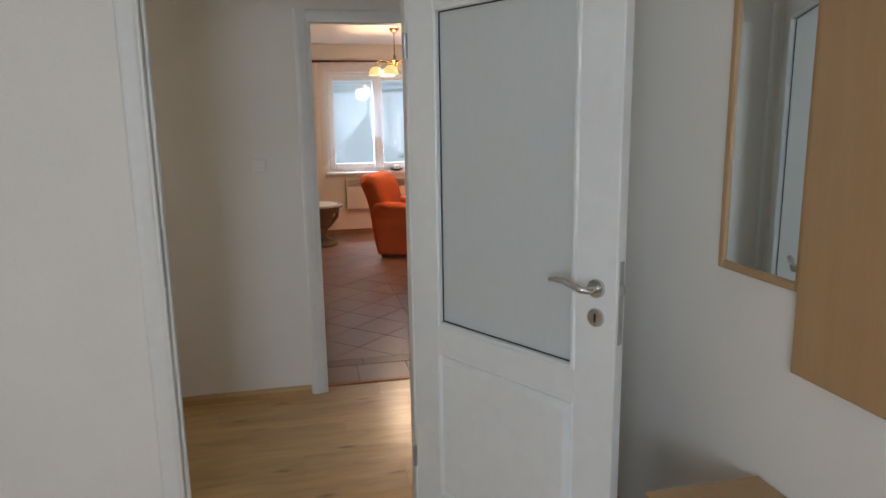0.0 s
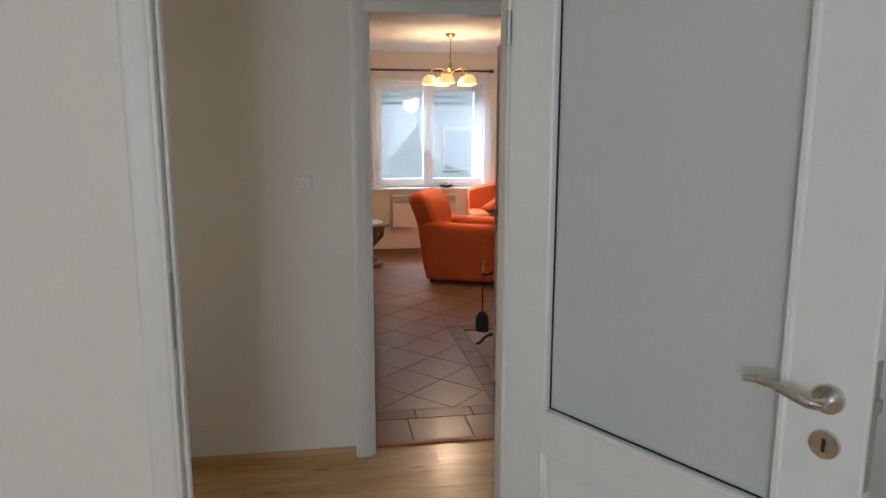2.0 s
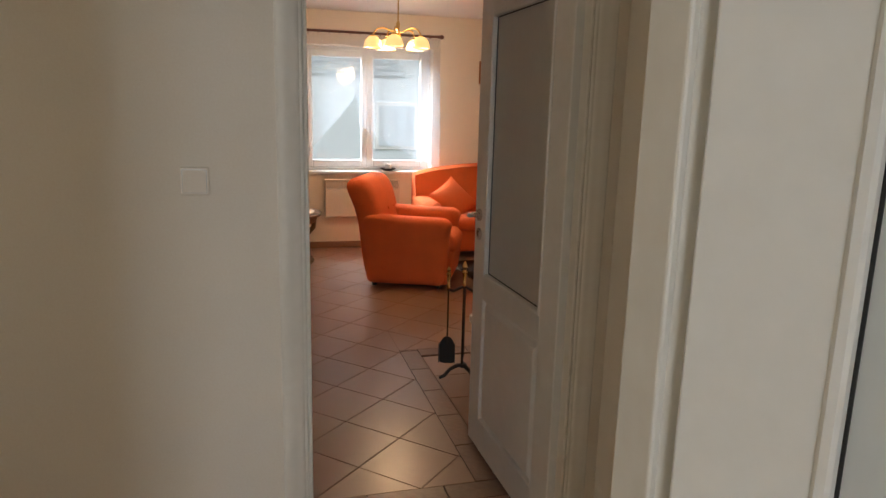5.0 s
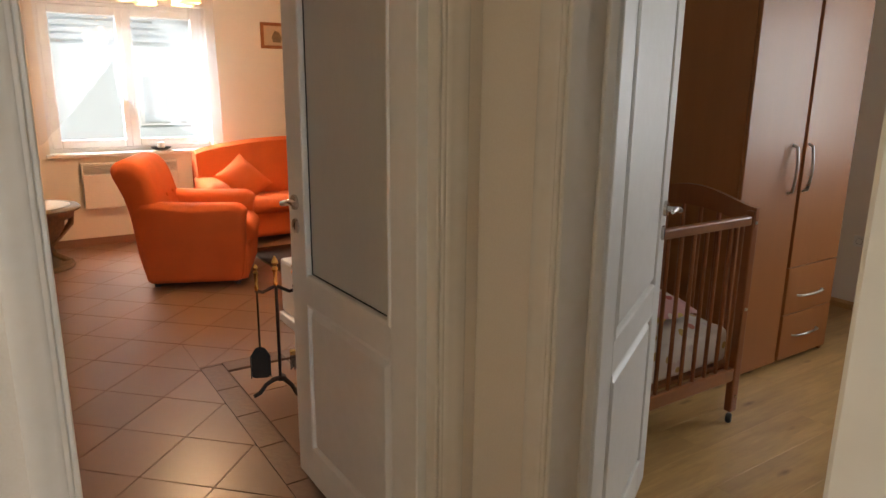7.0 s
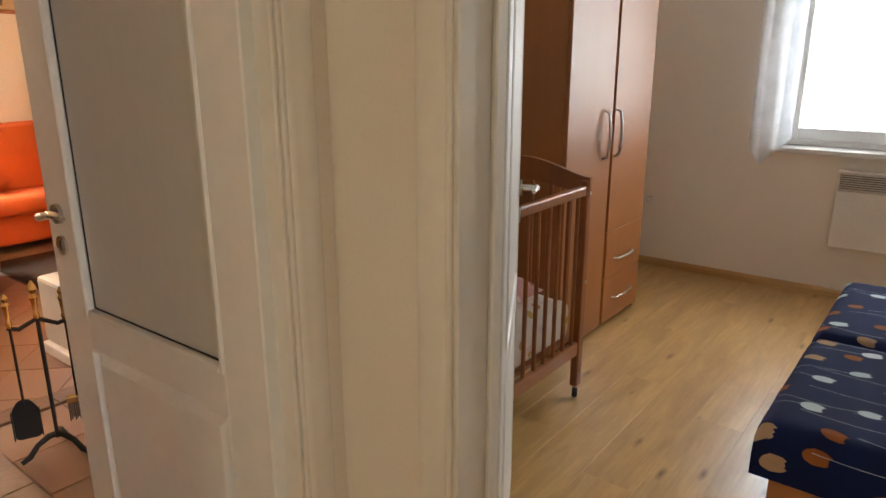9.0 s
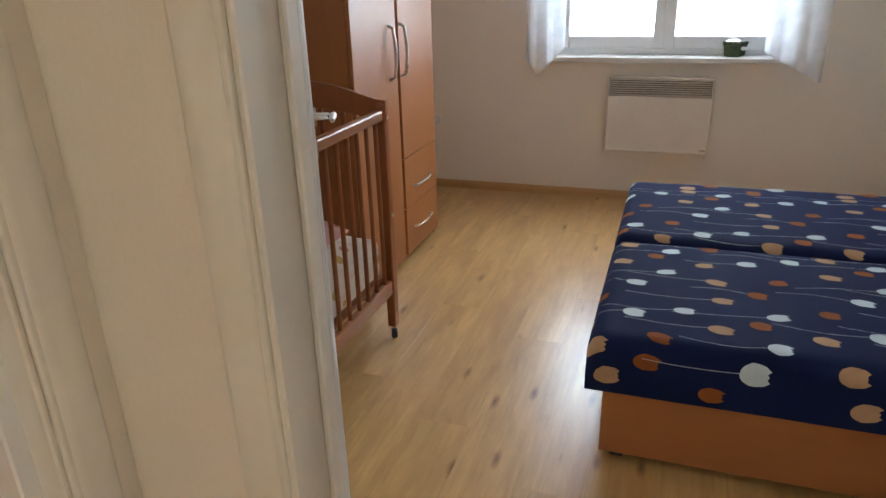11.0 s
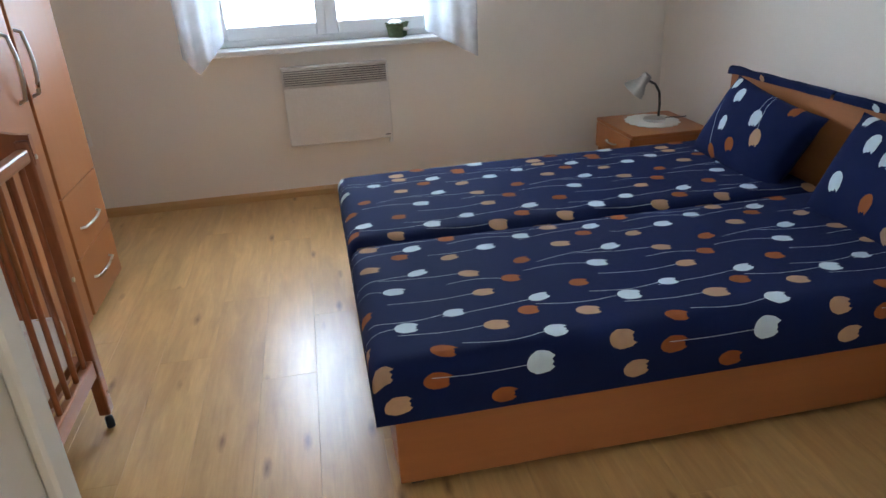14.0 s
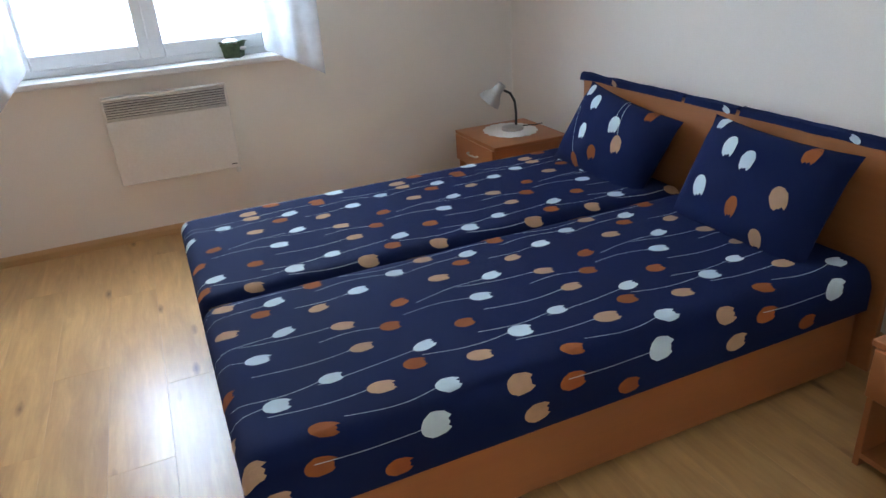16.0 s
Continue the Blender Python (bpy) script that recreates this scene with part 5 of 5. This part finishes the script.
pic = thing("picture", "small print in a reddish wooden frame", "picture", pose(2.48, YW, 1.78))
bm = B()
ring_frame(bm, 0, 0.32, 0.0, 0.245, 0.03, -0.022, 0.0, 0.004)
part("frame", bm, CHERRYX, pic)
part("mount", box(B(), 0.03, 0.29, -0.012, -0.004, 0.03, 0.215), MAT, pic, "tan picture mount")
part("motif", prism(B(), [(0.12, 0.06), (0.20, 0.06), (0.21, 0.11), (0.18, 0.16), (0.14, 0.17), (0.11, 0.11)], -0.014, -0.012, "y"), RATTAN, pic, "brown plain shape")


def hearth_tools(m):
    ob = thing("fireplace_tools", "black iron hearth tool set with brass handles", "fireplace tools", m)
    part("post", cyl(B(), (0, 0, 0.06), (0, 0, 0.54), 0.007, None, 10), IRON, ob, "", True)
    part("finial", lathe(B(), [(0.006, 0.53), (0.012, 0.545), (0.008, 0.56), (0.011, 0.60), (0.016, 0.615), (0.008, 0.63), (0.016, 0.645), (0.012, 0.66), (0.004, 0.675)], (0, 0, 0), 14), BRASS, ob, "turned brass finial", True)
    for k in range(3):
        a = math.radians(200 + 120 * k)
        c, s = math.cos(a), math.sin(a)
        pts = [(0, 0, 0.075), (0.03 * c, 0.03 * s, 0.075), (0.07 * c, 0.07 * s, 0.055), (0.10 * c, 0.10 * s, 0.02), (0.13 * c, 0.13 * s, 0.008)]
        part("foot", tube(B(), pts, [0.012, 0.012, 0.01, 0.011, 0.009], 8), IRON, ob, "", True)
    part("cross_bar", tube(B(), [(-0.095, 0, 0.515), (-0.06, 0, 0.505), (-0.02, 0, 0.525), (0, 0, 0.535), (0.02, 0, 0.525), (0.06, 0, 0.505), (0.095, 0, 0.515)], 0.008, 8), IRON, ob, "", True)
    for x, nm in ((-0.085, "shovel"), (0.085, "brush")):
        y = -0.018
        rodp = part(nm, cyl(B(), (x, y, 0.22), (x, y, 0.53), 0.0045, None, 8), IRON, ob, "", True)
        part("handle", lathe(B(), [(0.006, 0.52), (0.011, 0.535), (0.007, 0.55), (0.010, 0.59), (0.014, 0.605), (0.007, 0.615), (0.012, 0.63), (0.004, 0.645)], (x, y, 0), 14), BRASS, rodp, "turned brass handle", True)
        if nm == "shovel":
            bm = B()
            out = rounded([(x - 0.042, 0.09), (x + 0.042, 0.09), (x + 0.046, 0.20), (x + 0.018, 0.245), (x - 0.018, 0.245), (x - 0.046, 0.20)], 0.02)
            prism(bm, out, y - 0.003, y + 0.003, "y")
            for q in (-1, 1):
                box(bm, x + q * 0.044 - 0.002, x + q * 0.044 + 0.002, y - 0.014, y + 0.003, 0.095, 0.205)
            part("blade", bm, IRON, rodp, "black shovel blade")
        else:
            part("ferrule", box(B(), x - 0.036, x + 0.036, y - 0.012, y + 0.012, 0.195, 0.222, 0.005, 2), BRASS, rodp, "brass ferrule")
            bm = B()
            for i in range(12):
                for j in range(3):
                    bx, by = x - 0.032 + 0.0058 * i, y - 0.007 + 0.007 * j
                    box(bm, bx - 0.0022, bx + 0.0022, by - 0.003, by + 0.003, 0.125 + 0.006 * ((i * 7 + j * 3) % 3), 0.196)
            tagged(part("bristles", bm, BLACK, rodp, "black bristles"), kind="stuff")
    part("poker", cyl(B(), (0.0, 0.075, 0.1), (0.0, 0.075, 0.53), 0.0045, None, 8), IRON, ob, "", True)
    part("poker_hook", tube(B(), [(0, 0, 0.52), (0, 0.04, 0.51), (0, 0.085, 0.515)], 0.006, 8), IRON, ob, "", True)
    return ob


hearth_tools(pose(1.205, 4.72, 0, 0, 0, -22))
stove = thing("hearth_block", "pale plastered hearth block behind the tool set", "hearth", pose(1.56, 5.22, 0))
part("plinth", box(B(), 0, 0.6, 0, 0.5, 0, 0.06, 0.01, 2), FRAME, stove)
part("body", box(B(), 0.02, 0.6, 0.02, 0.5, 0.06, 0.40, 0.02, 2), FRAME, stove)

# ---- hall things ----
mir = thing("mirror", "tall mirror in a beech-coloured frame on the hall wall", "mirror", pose(HX, 1.135, 1.09, 0, 0, -90))
mw, mh = 0.32, 1.05
bm = B()
ring_frame(bm, 0, mw, 0, mh, 0.022, -0.02, 0.0, 0.003)
part("frame", bm, BEECH, mir)
part("glass", box(B(), 0.02, mw - 0.02, -0.012, -0.006, 0.02, mh - 0.02), MIRROR, mir, "silver mirror glass")
rack = thing("coat_panel", "beech-coloured coat rack board on the hall wall", "coat rack", pose(HX, 0.81, 0.90, 0, 0, -90))
part("board", box(B(), 0, 0.62, -0.035, -0.012, 0.0, 1.05, 0.004, 2), BEECH, rack)
part("batten", box(B(), 0.05, 0.57, -0.012, 0.0, 0.9, 0.95), BEECH, rack)
part("batten", box(B(), 0.05, 0.57, -0.012, 0.0, 0.1, 0.15), BEECH, rack)
for k in range(3):
    x = 0.16 + 0.15 * k
    part("hook", tube(B(), [(x, -0.034, 0.85), (x, -0.07, 0.845), (x, -0.085, 0.87), (x, -0.08, 0.895)], 0.006, 8), STEEL, rack, "steel coat hook", True)
shoe = thing("shoe_cabinet", "low beech-coloured shoe cabinet against the hall wall", "cabinet", pose(HX, 0.93, 0, 0, 0, -90))
part("top", box(B(), 0, 0.95, -0.33, 0.0, 0.545, 0.563, 0.003), wood("beech_board_long", (0.47, 0.29, 0.135), (0.36, 0.20, 0.085), 0.38, "x", 0.7, streak=0.45), shoe)
part("body", box(B(), 0.012, 0.938, -0.315, -0.002, 0.0, 0.545, 0.002), BEECH, shoe)
for x0, x1 in ((0.016, 0.473), (0.477, 0.934)):
    d = part("door", box(B(), x0, x1, -0.332, -0.316, 0.05, 0.535, 0.002), BEECH, shoe)
    part("knob", lathe(B(), [(0.006, 0.0), (0.006, 0.012), (0.013, 0.018), (0.01, 0.026)], (0, 0, 0), 14, pose(x1 - 0.04 if x0 < 0.1 else x0 + 0.04, -0.332, 0.45, 90, 0, 0)), STEEL, d, "steel knob", True)
canvas = thing("canvas_picture", "beige canvas print hung on the hall wall", "picture", pose(-1.20, Y1A, 1.83))
part("canvas", box(B(), 0, 0.46, -0.03, 0.0, 0.0, 0.5, 0.003), MAT, canvas)
part("stroke", tube(B(), [(0.30, -0.0305, 0.2), (0.34, -0.0305, 0.12), (0.38, -0.0305, 0.05), (0.43, -0.0305, 0.01)], [0.004, 0.01, 0.008, 0.003], 6), LACE, canvas, "pale brush stroke", True)

# ---- floor pieces ----


def plank_mesh(cache, w, l):
    key = (round(w, 3), round(l, 3))
    if key not in cache:
        bm = B()
        x, y, g, c = l / 2, w / 2, 0.0002, 0.0006
        lo = [bm.verts.new(v) for v in ((-x + g, -y + g, -0.012), (x - g, -y + g, -0.012), (x - g, y - g, -0.012), (-x + g, y - g, -0.012))]
        md = [bm.verts.new((v.co.x, v.co.y, -c * 0.7)) for v in lo]
        hi = [bm.verts.new((v.co.x * (1 - c / x), v.co.y * (1 - c / y), 0.0)) for v in lo]
        for a, b in ((lo, md), (md, hi)):
            for i in range(4):
                bm.faces.new((a[i], a[(i + 1) % 4], b[(i + 1) % 4], b[i]))
        bm.faces.new(hi)
        cache[key] = mesh_of("plank", bm, OAK)
    return cache[key]


CACHE = {}


def lay_planks(x0, x1, y0, y1, width=0.193, length=1.286):
    y, row = y0, 0
    while y < y1 - 0.004:
        w = min(width, y1 - y)
        x = x0 - (0, 0.43, 0.86, 0.2, 0.65)[row % 5]
        while x < x1 - 0.004:
            a, b = max(x, x0), min(x + length, x1)
            if b - a > 0.01:
                ob = new("plank", plank_mesh(CACHE, w, b - a))
                ob.location = ((a + b) / 2, y + w / 2, 0)
                ob.parent = FLOOR_OAK
            x += length
        y += w
        row += 1


lay_planks(XB - 0.14, XW, YH, YB)
lay_planks(-1.6, XB - 0.14, Y1B - 0.09, YT - 0.046)
lay_planks(-1.6, HX, -2.48, Y1B - 0.09)


def tile_mesh(outline, mat, name, top=0.0):
    """A tile from its outline about its middle, with eased edges."""
    bm = B()
    n = len(outline)
    lo = [bm.verts.new((u, v, -0.012)) for u, v in outline]
    md = [bm.verts.new((u, v, top - 0.0015)) for u, v in outline]
    hi = [bm.verts.new((u * 0.985, v * 0.985, top)) for u, v in outline]
    for a, b in ((lo, md), (md, hi)):
        for i in range(n):
            bm.faces.new((a[i], a[(i + 1) % n], b[(i + 1) % n], b[i]))
    bm.faces.new(hi)
    return mesh_of(name, bm, mat)


def clip(poly, axis, at, keep_low):
    """Cuts a polygon at axis = at."""
    out = []
    for i, p in enumerate(poly):
        q = poly[(i + 1) % len(poly)]
        pin, qin = (p[axis] <= at) == keep_low, (q[axis] <= at) == keep_low
        if pin:
            out.append(p)
        if pin != qin:
            k = (at - p[axis]) / (q[axis] - p[axis])
            out.append(tuple(p[j] + k * (q[j] - p[j]) for j in (0, 1)))
    return out


TD = 0.2185 - 0.002
WHOLE = tile_mesh([(TD, 0), (0, TD), (-TD, 0), (0, -TD)], TILE, "tile")
BXE, BYE, BYN = 0.947, 5.225, 3.655     # inner edges of the border strip


def lay_tile(poly, mat=TILE, top=0.0):
    cx, cy = sum(p[0] for p in poly) / len(poly), sum(p[1] for p in poly) / len(poly)
    if len(poly) < 3:
        return
    ob = new("tile", tile_mesh([(p[0] - cx, p[1] - cy) for p in poly], mat, "tile", top))
    ob.location, ob.parent = (cx, cy, 0), FLOOR_TILE


for i in range(-12, 18):
    for j in range(0, 24):
        if (i + j) % 2:
            continue
        cx, cy = 0.50 + 0.2185 * i, 3.87 + 0.2185 + 0.2185 * j - 0.2185 * 2
        whole = [(cx + TD, cy), (cx, cy + TD), (cx - TD, cy), (cx, cy - TD)]
        poly = clip(whole, 1, BYN, False)
        poly = clip(poly, 1, YW - 0.003, True) if poly else poly
        poly = clip(poly, 0, -2.59, False) if poly else poly
        poly = clip(poly, 0, 4.59, True) if poly else poly
        if len(poly) < 3:
            continue
        parts = [poly]
        if max(p[0] for p in poly) > BXE and min(p[1] for p in poly) < BYE:
            left = clip(poly, 0, BXE, True)
            right = clip(poly, 0, BXE, False)
            parts = [left]
            if len(right) > 2:
                up = clip(right, 1, BYE, False)
                parts.append(up)
        for p in parts:
            if len(p) < 3:
                continue
            if len(p) == 4 and p == whole:
                ob = new("tile", WHOLE)
                ob.location, ob.parent = (cx, cy, 0), FLOOR_TILE
            else:
                area = abs(sum(p[k][0] * p[(k + 1) % len(p)][1] - p[(k + 1) % len(p)][0] * p[k][1] for k in range(len(p)))) / 2
                if area > 0.0008:
                    lay_tile(p)


def rect(x0, x1, y0, y1, g=0.002):
    return [(x0 + g, y0 + g), (x1 - g, y0 + g), (x1 - g, y1 - g), (x0 + g, y1 - g)]


# border strips: along the doorway, along the hearth side, and round its corner
BW_ = 0.115
x = -2.6
while x < BXE + BW_ - 0.01:
    b = min(x + 0.31, BXE + BW_)
    lay_tile(rect(x, b, BYN - 0.118, BYN), BORDER)
    x = b
y = BYN
while y < BYE - 0.01:
    b = min(y + 0.31, BYE)
    lay_tile(rect(BXE, BXE + BW_, y, b), BORDER)
    y = b
x = BXE + BW_
for k in range(0, 9):
    lay_tile(rect(BXE + BW_ + 0.31 * k, BXE + BW_ + 0.31 * (k + 1), BYE - BW_, BYE), BORDER)
# straight tiles in the doorway and beside the hearth
for k in range(-10, 3):
    lay_tile(rect(0.45 + 0.31 * k, min(0.45 + 0.31 * (k + 1), 1.22), YT - 0.004, BYN - 0.118))
for i in range(0, 12):
    for j in range(0, 5):
        x0, y0 = BXE + BW_ + 0.31 * i, BYN - 0.118 + 0.31 * j
        x1, y1 = min(x0 + 0.31, 4.6), min(y0 + 0.31, BYE - BW_)
        if x0 > 1.2 and y0 < YB + 0.1:
            continue
        if x0 < 1.22 < x1 and y0 < YB + 0.12:
            x1 = 1.22
        if x1 - x0 > 0.02 and y1 - y0 > 0.02:
            lay_tile(rect(x0, x1, y0, y1))
